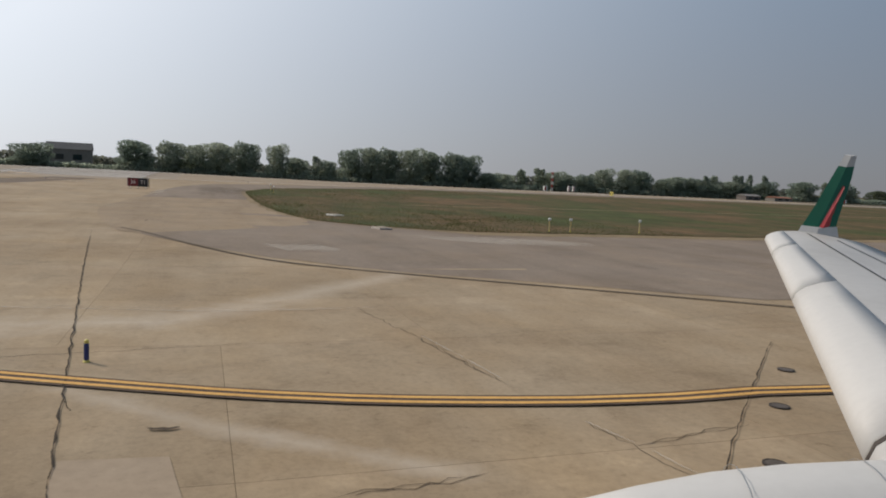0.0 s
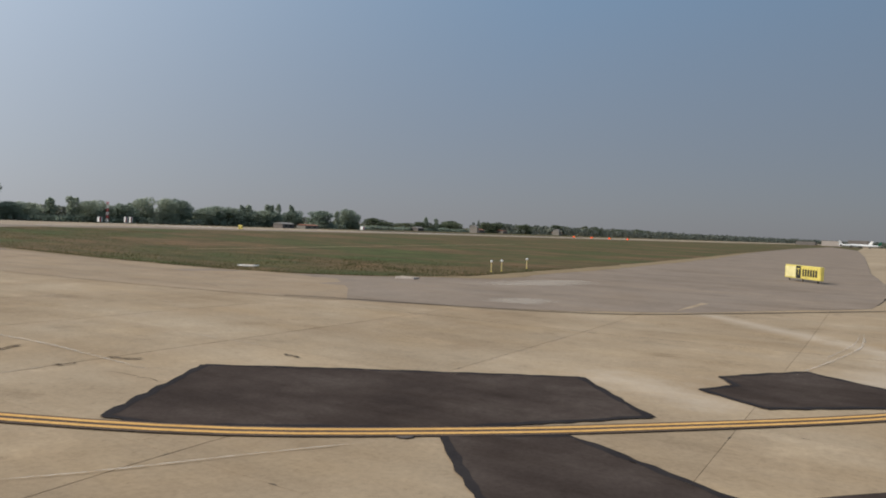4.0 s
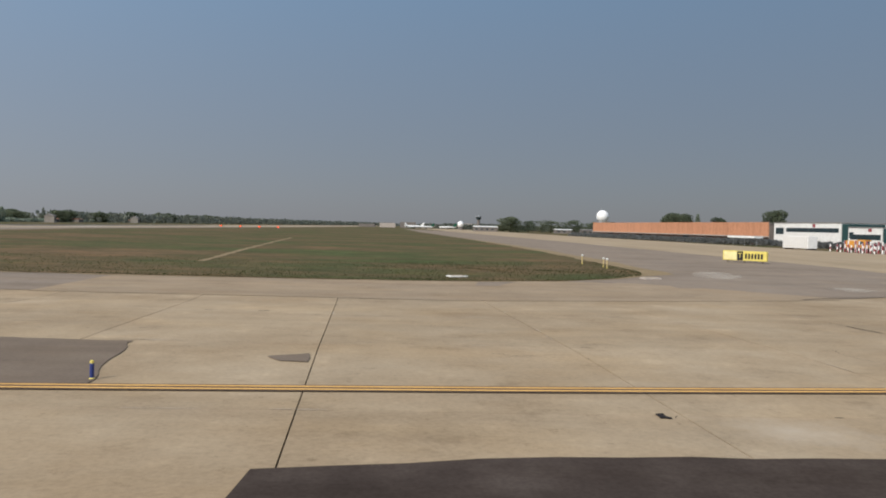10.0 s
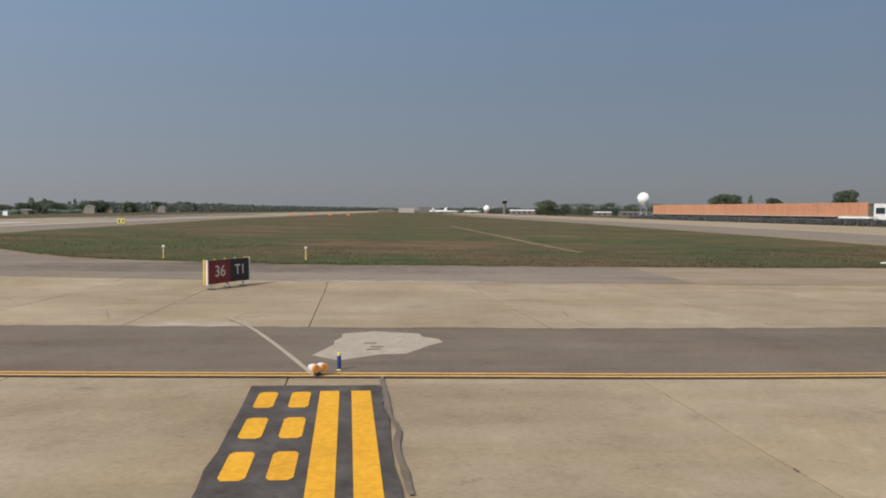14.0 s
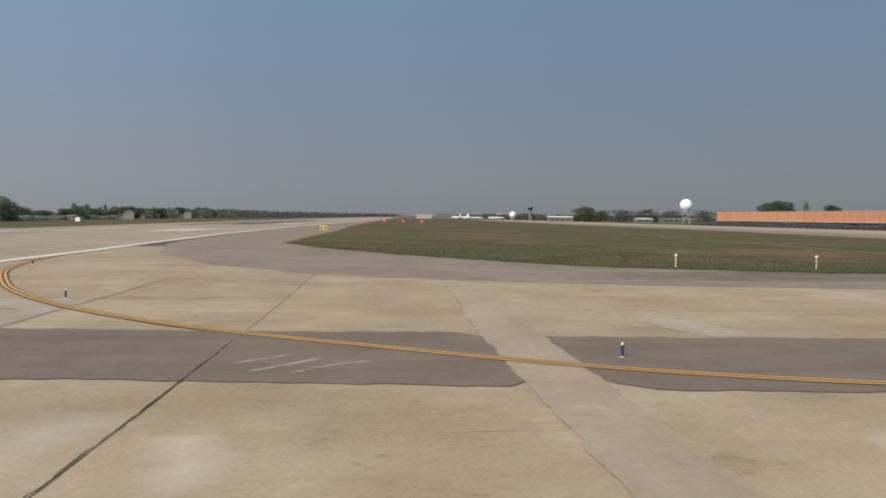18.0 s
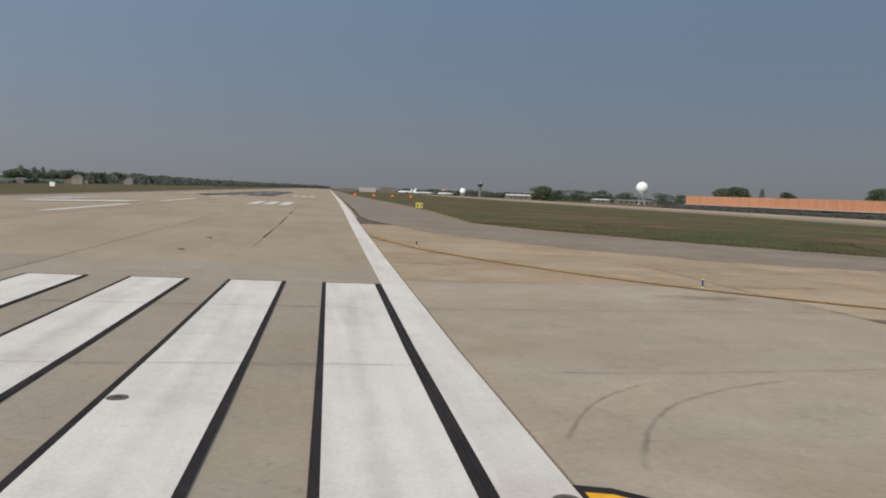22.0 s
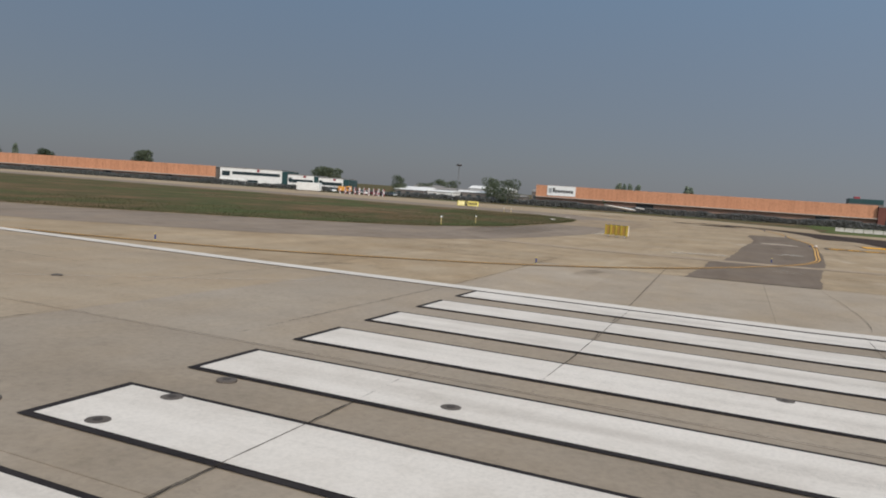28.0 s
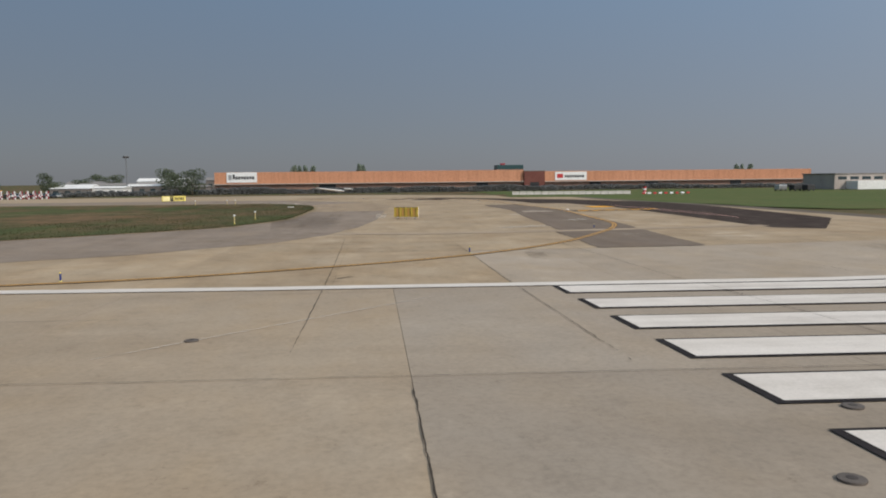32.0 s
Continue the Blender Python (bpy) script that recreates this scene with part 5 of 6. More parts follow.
def parked_car(x, y, turn, mat, label):
    """A small saloon: body, cabin, windows, wheels."""
    t = thing("parked_car", label, "car", (x, y, gz(x, y)), turn, "cars parked behind the barrier boards")
    part("body", boxed(0, -0.85, 0.28, 4.2, 0.85, 0.86, 0.12), mat, t)
    bm = bmesh.new()
    lo = [bm.verts.new((q, w, 0.85)) for q, w in ((0.7, -0.78), (3.2, -0.78), (3.2, 0.78), (0.7, 0.78))]
    hi = [bm.verts.new((q, w, 1.42)) for q, w in ((1.15, -0.62), (2.55, -0.62), (2.55, 0.62), (1.15, 0.62))]
    bm.faces.new(hi)
    for i in range(4):
        bm.faces.new((lo[i], lo[(i + 1) % 4], hi[(i + 1) % 4], hi[i]))
    cabin = part("cabin", bm, "glassdark", t, "dark glazed cabin")
    part("roof", boxed(1.1, -0.64, 1.421, 2.6, 0.64, 1.46, 0.02), mat, cabin)
    for wx in (0.8, 3.35):
        for wy in (-0.87, 0.67):
            bm = turned(((0.31, 0), (0.31, 0.2), (0.2, 0.21)), n=12)
            bmesh.ops.rotate(bm, verts=bm.verts[:], cent=(0, 0, 0), matrix=Matrix.Rotation(radians(-90), 3, "X"))
            bmesh.ops.translate(bm, verts=bm.verts[:], vec=(wx, wy, 0.31))
            part("wheel", bm, "tyre", t)


for k in range(8):
    parked_car(206 + 1.6 * (k % 2), 127 - 3.4 * k, 40 + 12 * (k % 3), ("steelwhite", "metal", "signblack", "darkred")[(k * 3) % 4], "small parked car seen behind barrier boards")
sw = thing("sweeper_truck", "orange airport service truck beside red and white boards", "truck", (196, 119.5, gz(196, 119.5)), -70)
part("hopper", boxed(0, -1.0, 0.8, 2.6, 1.0, 2.3, 0.12), "truckcab", sw)
part("chassis", boxed(0, -0.9, 0.45, 4.6, 0.9, 0.78), "iron", sw)
cb = part("cab", boxed(2.75, -1.0, 0.8, 4.6, 1.0, 2.5, 0.15), "truckcab", sw)
part("windscreen", boxed(4.58, -0.8, 1.55, 4.63, 0.8, 2.25), "glassdark", cb)
part("side_window", boxed(3.1, -1.03, 1.5, 4.2, -0.98, 2.2), "glassdark", cb)
for wx in (0.8, 3.8):
    for wy in (-1.0, 0.75):
        bm = turned(((0.42, 0), (0.42, 0.25), (0.25, 0.26)), n=14)
        bmesh.ops.rotate(bm, verts=bm.verts[:], cent=(0, 0, 0), matrix=Matrix.Rotation(radians(-90), 3, "X"))
        bmesh.ops.translate(bm, verts=bm.verts[:], vec=(wx, wy, 0.42))
        part("wheel", bm, "tyre", sw)
for k in range(26):
    x, y = 189.5 + 2.3 * (k % 3) + 0.4 * (k % 2), 115.2 - 0.60 * k
    h = (1.5, 2.3, 1.9)[k % 3]
    b = thing("barrier_board", "red and white chequered barrier board on the apron", "barrier", (x, y, gz(x, y)), 62 + 9 * (k % 3), "red and white barrier boards")
    for i in range(3):
        for c in range(2):
            part("panel", boxed(-0.34 + 0.34 * c, -0.10, h * i / 3, 0.338 * c, 0.10, h * (i + 1) / 3 - 0.004), "darkred" if (i + c + k) % 2 else "cone", b)
    part("foot", boxed(-0.4, -0.3, -0.05, 0.4, 0.3, -0.002), "iron", b)

# low sheds and houses
SHEDS = ((262, 101, 16, 3.9), (276, 124, 30, 4.4), (250, 116, 18, 3.3), (256, 84, 14, 3.4), (292, 106, 20, 6.3), (270, 90, 10, 4.4), (246, 122, 13, 3.2), (300, 138, 16, 5.2), (268, 128, 12, 4.0), (320, 84, 13, 6.6), (152, 520, 18, 4.2), (225, 480, 30, 3.4), (206, 478, 11, 3.2))
for k, (x, y, w, h) in enumerate(SHEDS):
    s = thing("shed", "low white airport shed with a shallow roof" if k % 3 else "low grey airport shed with a shallow roof", "shed", (x, y, gz(x, y) - 0.1), -90 if y < 300 else 0)
    part("wall", boxed(0, 0, 0, w, 9, h * 0.8), "wallwhite" if k % 3 and y < 300 else "plinth", s)
    bm = bmesh.new()
    v = [bm.verts.new(q) for q in ((-0.4, -0.4, h * 0.8), (w + 0.4, -0.4, h * 0.8), (w + 0.4, 9.4, h * 0.8), (-0.4, 9.4, h * 0.8), (-0.4, 4.5, h), (w + 0.4, 4.5, h))]
    for q in ((0, 1, 5, 4), (2, 3, 4, 5), (1, 2, 5), (3, 0, 4), (3, 2, 1, 0)):
        bm.faces.new([v[i] for i in q])
    part("roof", bm, "roof" if k % 2 else "wallwhite", s)
    for i in range(max(2, int(w / 4))):
        part("window", boxed(1 + i * 4, -0.05, h * 0.3, 2.8 + i * 4, 0.01, h * 0.55), "glassdark", s)
hall = thing("green_hall", "green glazed rooftop hall behind the warehouse", "building", (322, -52, 0), -90)
part("wall", boxed(0, 0, 0, 13, 10, 9.0), "plinth", hall)
part("storey", boxed(0.2, -0.1, 9.0, 12.8, 9.8, 11.0, 0.05), "teal", hall)
part("plant_box", boxed(2.0, 1.0, 11.0, 4.2, 3.0, 11.9, 0.04), "darkred", hall, "small red plant box on the roof")
grey = thing("grey_hangar", "grey hangar with a white annex", "hangar", (201, -144, gz(201, -144)), -90)
part("wall", boxed(0, 0, 0, 22, 18, 5.0), "ledge", grey)
for i in range(5):
    part("window", boxed(1.2 + 4.2 * i, -0.05, 3.2, 4.2 + 4.2 * i, 0.01, 4.2), "glassdark", grey)
part("roof", boxed(-0.3, -0.3, 5.0, 22.3, 18.3, 5.3, 0.05), "roof", grey)
part("annex", boxed(4, -6, 0, 17, -0.02, 2.8, 0.04), "wallwhite", grey, "low white annex")
for k, (x, y) in enumerate(((186, -115.5), (183, -118.5), (181, -121.5), (187, -124))):
    c = thing("service_vehicle", "small dark service vehicle on the freight apron" if k else "small pale grey service vehicle on the freight apron", "van", (x, y, gz(x, y)), -60, "freight apron vehicles")
    part("body", boxed(0, -0.9, 0.35, 4.4, 0.9, 1.9, 0.2), "tyre" if k else "metal", c)
    part("windscreen", boxed(4.3, -0.75, 1.15, 4.42, 0.75, 1.7), "glassdark", c)
    for wx in (0.8, 3.5):
        for wy in (-0.92, 0.72):
            bm = turned(((0.34, 0), (0.34, 0.2)), n=12)
            bmesh.ops.rotate(bm, verts=bm.verts[:], cent=(0, 0, 0), matrix=Matrix.Rotation(radians(-90), 3, "X"))
            bmesh.ops.translate(bm, verts=bm.verts[:], vec=(wx, wy, 0.34))
            part("wheel", bm, "tyre", c)
# white barriers by the freight apron
for k in range(16):
    x, y = 180 - 0.4 * k, -33.5 - 2.05 * k
    b = thing("concrete_barrier", "white concrete road barrier by the freight yard", "barrier", (x, y, gz(x, y)), 78, "white concrete barriers")
    bm = bmesh.new()
    prof = ((-0.3, 0), (0.3, 0), (0.3, 0.15), (0.12, 0.4), (0.09, 0.95), (-0.09, 0.95), (-0.12, 0.4), (-0.3, 0.15))
    ends = [[bm.verts.new((x, a, z)) for a, z in prof] for x in (-0.98, 0.98)]
    bm.faces.new(ends[0][::-1])
    bm.faces.new(ends[1])
    for i in range(8):
        bm.faces.new((ends[0][i], ends[0][(i + 1) % 8], ends[1][(i + 1) % 8], ends[1][i]))
    part("body", bm, "dullwhite", b)
for k in range(9):
    x, y = 171, -68 - 1.6 * k
    b = thing("marker_block", "low red and white marker block beside the grass", "barrier", (x, y, gz(x, y)), 90, "red and white marker blocks")
    part("body", boxed(-0.45, -0.2, 0, 0.45, 0.2, 0.5, 0.05), "cone" if k % 2 else "redpaint", b)
rw = thing("warning_post", "red and white striped warning post beside the grass", "post", (175, -69.8, gz(175, -69.8)))
for i in range(4):
    part("band", turned(((0.45, 0.5 * i), (0.45, 0.5 * i + 0.495)), n=14), "redpaint" if i % 2 else "cone", rw)

# mast, radome, control tower
mast = thing("light_mast", "tall grey floodlight mast behind the sheds", "light mast", (262, 100.5, gz(262, 100)))
part("pole", turned(((0.28, -0.2), (0.16, 14.6)), n=12), "mastgrey", mast)
part("head_ring", turned(((0.9, 14.2), (1.0, 14.35), (0.9, 14.6)), n=14), "mastgrey", mast)
for i in range(6):
    a = i * 1.047
    part("floodlight", boxed(math.cos(a) * 0.9 - 0.22, math.sin(a) * 0.9 - 0.22, 13.75, math.cos(a) * 0.9 + 0.22, math.sin(a) * 0.9 + 0.22, 14.18, 0.04), "iron", mast)
rd = thing("radar_dome", "white radar dome on a grey lattice tower", "radar dome", (234.5, 463, gz(234, 463)))
bm = bmesh.new()
bmesh.ops.create_icosphere(bm, subdivisions=3, radius=4.2, matrix=Matrix.Translation((0, 0, 12.4)))
part("dome", bm, "radome", rd, smooth=True)
part("platform", turned(((3.2, 8.0), (3.2, 8.4), (3.0, 8.6)), n=20), "metal", rd)
for i in range(4):
    a = i * math.pi / 2 + 0.4
    bm = bmesh.new()
    limb(bm, Vector((math.cos(a) * 3.2, math.sin(a) * 3.2, -0.3)), Vector((math.cos(a) * 2.4, math.sin(a) * 2.4, 8.0)), 0.22, 0.18, 6)
    limb(bm, Vector((math.cos(a) * 3.1, math.sin(a) * 3.1, 0.4)), Vector((math.cos(a + 1.57) * 2.6, math.sin(a + 1.57) * 2.6, 6.8)), 0.1, 0.1, 5)
    part("leg", bm, "metal", rd)
dome = thing("small_dome", "small white dome beside the far apron", "radar dome", (154.5, 700, gz(154, 500)))
bm = bmesh.new()
bmesh.ops.create_icosphere(bm, subdivisions=2, radius=3.2, matrix=Matrix.Translation((0, 0, 5.4)))
part("dome", bm, "radome", dome, smooth=True)
part("base", turned(((2.6, -0.3), (2.4, 3.0)), n=16), "plinth", dome)
ct = thing("control_tower", "far control tower with a dark glazed cab", "control tower", (172.4, 700, gz(172, 500)))
part("shaft", turned(((1.7, -0.3), (1.4, 10.5)), n=12), "plinth", ct)
part("cab", turned(((2.0, 10.5), (2.9, 13.2)), n=12), "glassdark", ct)
part("roof", turned(((3.1, 13.2), (3.1, 13.6), (0.3, 14.4), (0.2, 16.5)), n=12), "metal", ct)


def airliner(x, y, turn, size):
    t = thing("airliner", "white parked airliner on the far apron", "aeroplane", (x, y, gz(x, y)), turn, "parked airliners")
    bm = bmesh.new()
    prof = ((0.02, 0), (0.9, 1.4), (1.5, 4), (1.55, 20), (1.1, 25), (0.25, 29))
    lathe(bm, prof, n=14)
    bmesh.ops.rotate(bm, verts=bm.verts[:], cent=(0, 0, 0), matrix=Matrix.Rotation(radians(90), 3, "Y"))
    bmesh.ops.translate(bm, verts=bm.verts[:], vec=(0, 0, 3.2))
    bmesh.ops.scale(bm, verts=bm.verts[:], vec=(size,) * 3)
    part("fuselage", bm, "steelwhite", t, smooth=True)

    def fin(name, pts, thick, mat, axis):
        b = bmesh.new()
        lo = [b.verts.new(tuple(Vector(p) * size - Vector(axis) * thick)) for p in pts]
        hi = [b.verts.new(tuple(Vector(p) * size + Vector(axis) * thick)) for p in pts]
        b.faces.new(lo[::-1])
        b.faces.new(hi)
        for i in range(len(pts)):
            b.faces.new((lo[i], lo[(i + 1) % len(pts)], hi[(i + 1) % len(pts)], hi[i]))
        part(name, b, mat, t)

    fin("tail_fin", ((23, 0, 4.0), (27.5, 0, 9.4), (29.5, 0, 9.4), (28.3, 0, 3.8)), 0.14, "tailgreen" if turn > 0 else "steelwhite", (0, 1, 0))
    for s in (-1, 1):
        fin("wing", ((10, s * 1.2, 2.4), (16, s * 13, 3.4), (17.6, s * 13, 3.4), (16, s * 1.2, 2.4)), 0.15, "wing", (0, 0, 1))
        fin("tailplane", ((25, s * 0.6, 3.8), (28, s * 5, 4.2), (29.2, s * 5, 4.2), (28.6, s * 0.6, 3.8)), 0.09, "wing", (0, 0, 1))
    for gx_, gy_ in ((4, 0), (14.5, 2.2), (14.5, -2.2)):
        part("landing_gear", boxed(gx_ * size - 0.3, gy_ * size - 0.25, 0, gx_ * size + 0.3, gy_ * size + 0.25, 2.2 * size, 0.08), "tyre", t)


for x, y, turn, size in ((112, 720, 20, 0.62), (116, 690, -160, 0.62), (134, 730, 15, 0.66), (100, 790, -10, 0.7)):
    airliner(x, y, turn, size)
term = thing("far_terminal", "long low pale terminal buildings far away", "building", (40, 905, gz(40, 500)))
# ledge grey in place of white imitates haze over the far blocks
for k in range(7):
    part("block", boxed(k * 26, 0, -0.2, k * 26 + 20, 14, 4.0 + 1.6 * (k % 3)), "ledge" if k % 2 else "plinth", term)

# houses, a lattice mast and white boxes beyond the runway
lat = thing("lattice_mast", "red and white lattice antenna mast beyond the runway", "antenna mast", (-105, 147.2, gz(-60, 147)))
for i in range(6):
    bm = bmesh.new()
    for a in range(4):
        c, s = (0.3 if a in (0, 3) else -0.3), (0.3 if a < 2 else -0.3)
        limb(bm, Vector((c, s, 1.3 * i - 0.1)), Vector((c, s, 1.3 * i + 1.2)), 0.05, 0.05, 5)
        c2, s2 = (0.3 if (a + 1) % 4 in (0, 3) else -0.3), (0.3 if (a + 1) % 4 < 2 else -0.3)
        limb(bm, Vector((c, s, 1.3 * i)), Vector((c2, s2, 1.3 * i + 1.15)), 0.03, 0.03, 4)
    part("section", bm, "redpaint" if i % 2 else "cone", lat)
for y, h, w in ((144.3, 1.8, 1.3), (155.0, 2.2, 0.9), (157.2, 2.2, 0.9), (300, 1.8, 2.0)):
    b = thing("equipment_box", "white and red equipment cabinet beyond the runway", "equipment cabinet", (-105, y, gz(-60, y)), 0, "equipment cabinets")
    part("cabinet", boxed(-w / 2, -w / 2, 0, w / 2, w / 2, h, 0.05), "cone", b)
    part("red_panel", boxed(w / 2 + 0.002, -w / 2 + 0.1, 0.1, w / 2 + 0.03, 0.05, h - 0.1), "redpaint", b)
for k, (y, w, h, x) in enumerate(((272, 9, 3.2, -138), (292, 11, 2.6, -140), (505, 3, 6.5, -150), (530, 9, 3.6, -162), (690, 5, 6.5, -158), (705, 11, 3.6, -166), (440, 8, 3.2, -164), (585, 9, 3.4, -168), (-60, 20, 12, -230))):
    h_ = thing("house", "small pale house with a tiled roof beyond the runway" if k % 2 else "small dull pale building beyond the runway", "house", (x, y, gz(x, y) - 0.1), 90)
    part("wall", boxed(0, 0, 0, w, 7, h * 0.72), "plaster" if k % 3 else "plinth", h_)
    bm = bmesh.new()
    v = [bm.verts.new(q) for q in ((-0.3, -0.3, h * 0.72), (w + 0.3, -0.3, h * 0.72), (w + 0.3, 7.3, h * 0.72), (-0.3, 7.3, h * 0.72), (-0.3, 3.5, h), (w + 0.3, 3.5, h))]
    for q in ((0, 1, 5, 4), (2, 3, 4, 5), (1, 2, 5), (3, 0, 4), (3, 2, 1, 0)):
        bm.faces.new([v[i] for i in q])
    part("roof", bm, "rooftile" if k % 2 else "roof", h_)
    for i in range(2):
        part("window", boxed(w * (0.2 + 0.4 * i), -0.05, h * 0.3, w * (0.4 + 0.4 * i), 0.01, h * 0.52), "glassdark", h_)


# ---- signs, lights and markers on the field ----
def letters(text, size, parent, m, mat="letter", name="lettering"):
    cu = bpy.data.curves.new(name, "FONT")
    cu.body = text
    cu.size = size
    cu.align_x, cu.align_y = "CENTER", "CENTER"
    cu.extrude = 0.004
    tmp = bpy.data.objects.new(name, cu)
    me = bpy.data.meshes.new_from_object(tmp)
    bpy.data.objects.remove(tmp)
    me.materials.clear()
    me.materials.append(M[mat])
    ob = new(name, me)
    ob.parent = parent
    ob.matrix_basis = m
    return ob


UP = Matrix.Rotation(radians(90), 4, "X")

# red and black mandatory sign, x along its face; its back is a ribbed yellow panel
s36 = thing("holding_sign", "red and black holding sign with a ribbed yellow back", "airfield sign", (58.2, 1.9, gz(58.8, 3)), 62.5)
part("case", boxed(0.0, 0.0, 0.26, 3.0, 0.20, 1.40, 0.02), "signblack", s36, "black sign case")
for x in (-0.07, 3.002):
    part("end_cap", boxed(x, -0.04, 0.22, x + 0.068, 0.09, 1.43, 0.02), "letter", s36, "cream end cap")
    part("end_cap", boxed(x, 0.12, 0.22, x + 0.068, 0.26, 1.42, 0.02), "backyellow", s36, "yellow end cap of the back")
part("red_face", boxed(0.03, -0.025, 0.30, 1.56, -0.002, 1.36), "signred", s36, "dark red sign face")
part("black_face", boxed(1.565, -0.025, 0.30, 2.97, -0.002, 1.36), "signblack", s36)
letters("36", 0.78, s36, Matrix.Translation((0.82, -0.03, 0.84)) @ UP)
letters("T1", 0.72, s36, Matrix.Translation((2.28, -0.03, 0.84)) @ UP)
part("back_panel", boxed(0.02, 0.202, 0.26, 2.98, 0.23, 1.36), "backyellow", s36, "yellow back panel")
for i in range(5):
    part("rib", boxed(0.02 + 0.73 * i, 0.232, 0.2, 0.12 + 0.73 * i, 0.32, 1.44, 0.01), "backyellow", s36, "yellow vertical rib")
for i in range(4):
    part("recess", boxed(0.30 + 0.73 * i, 0.232, 0.36, 0.56 + 0.73 * i, 0.238, 1.24), "oldyellow", s36, "darker panel between ribs")
for x in (0.35, 1.5, 2.65):
    part("leg", turned(((0.05, -0.02), (0.05, 0.27)), (x, 0.1, 0), 8), "steelwhite", s36)
    part("foot", boxed(x - 0.16, -0.05, -0.02, x + 0.16, 0.26, 0.03, 0.01), "tyre", s36)

# yellow direction sign
st = thing("taxiway_sign", "long yellow and black taxiway sign", "airfield sign", (140.3, 54.0, gz(141, 52)), -53)
part("case", boxed(-0.05, 0.0, 0.25, 5.35, 0.3, 1.4, 0.03), "signyellow", st)
part("pale_face", boxed(0.10, -0.03, 0.36, 1.72, -0.002, 1.29), "signpale", st, "pale yellow face")
part("black_face", boxed(1.76, -0.03, 0.3, 2.5, -0.002, 1.35), "signblack", st)
part("yellow_face", boxed(2.51, -0.03, 0.3, 5.3, -0.002, 1.35), "signyellow", st)
letters("T", 0.8, st, Matrix.Translation((2.13, -0.035, 0.83)) @ UP, "signyellow")
for i in range(6):
    part("character_bar", boxed(2.75 + 0.38 * i, -0.045, 0.5, 3.0 + 0.38 * i, -0.032, 1.1), "signblack", st)
for x in (0.5, 2.6, 4.8):
    part("leg", turned(((0.05, -0.02), (0.05, 0.26)), (x, 0.15, 0), 8), "iron", st)
sy = thing("distance_sign", "small yellow twin-panel runway sign on the grass edge", "airfield sign", (17.4, 101.5, gz(17, 101)), 5)
for x in (-0.62, 0.05):
    p_ = part("panel", boxed(x, 0, 0.35, x + 0.6, 0.18, 1.25, 0.03), "signyellow", sy)
    part("character_bar", boxed(x + 0.2, -0.015, 0.55, x + 0.4, -0.002, 1.05), "signblack", p_)
    part("leg", turned(((0.04, -0.02), (0.04, 0.36)), (x + 0.3, 0.09, 0), 8), "iron", sy)


def edge_marker(x, y, lean=0.0, label="short blue edge marker post with a pale top"):
    t = thing("edge_marker", label, "marker post", (x, y, gz(x, y)), 0, "blue edge marker posts")
    t.scale = (0.9, 0.9, 0.82)
    part("base", turned(((0.07, -0.02), (0.07, 0.02), (0.045, 0.05)), n=12), "signyellow", t, "yellow foot")
    part("post", turned(((0.048, 0.05), (0.05, 0.12), (0.05, 0.40), (0.044, 0.42)), n=12), "blue", t)
    part("cap", turned(((0.046, 0.42), (0.044, 0.48), (0.02, 0.50)), n=12), "signyellow", t, "pale yellow cap")


for x, y in ((153.2, 9.6), (121.6, -14.4), (95.9, -16.6), (66.0, -17.5), (34.8, -12.3), (15.1, 1.4), (4.75, 20.9)):
    edge_marker(x, y)


def stake(x, y, h=1.0):
    t = thing("grass_light", "thin yellow stake with a white lamp head at the grass edge", "edge light", (x, y, gz(x, y) + 0.03), 0, "edge lights in the grass")
    part("stake", turned(((0.045, -0.1), (0.045, h * 0.8)), n=8), "stakeyellow", t, "cream painted stake")
    part("foot", turned(((0.055, -0.1), (0.055, 0.12), (0.046, 0.14)), n=8), "signyellow", t, "yellow foot")
    part("lamp_head", turned(((0.06, h * 0.8), (0.11, h * 0.86), (0.11, h * 0.94), (0.05, h * 0.98)), n=10), "cone", t)


for x, y in ((49.9, 21.7), (60.4, 21.2), (120.9, 34.6), (121.0, 36.2), (120.4, 42.2)):
    stake(x, y)
# twin guard lamp beside the holding line
wg = thing("guard_light", "cream twin runway guard lamp on a low stand", "runway light", (65.6, -18.1, gz(65.6, -18)), 35)
wg.scale = (0.6, 0.6, 0.6)
part("stand", boxed(-0.12, -0.1, -0.02, 0.12, 0.1, 0.16, 0.02), "iron", wg)
for x in (-0.16, 0.16):
    bm = turned(((0.10, -0.2), (0.15, 0.0), (0.16, 0.2)), n=14)
    bmesh.ops.rotate(bm, verts=bm.verts[:], cent=(0, 0, 0), matrix=Matrix.Rotation(radians(90), 3, "X"))
    bmesh.ops.translate(bm, verts=bm.verts[:], vec=(x, 0.05, 0.34))
    h_ = part("housing", bm, "letter", wg, "cream lamp housing")
    bm = turned(((0.14, 0.0), (0.12, 0.05)), n=14)
    bmesh.ops.rotate(bm, verts=bm.verts[:], cent=(0, 0, 0), matrix=Matrix.Rotation(radians(90), 3, "X"))
    bmesh.ops.translate(bm, verts=bm.verts[:], vec=(x, -0.152, 0.34))
    part("lens", bm, "orangepaint", h_)
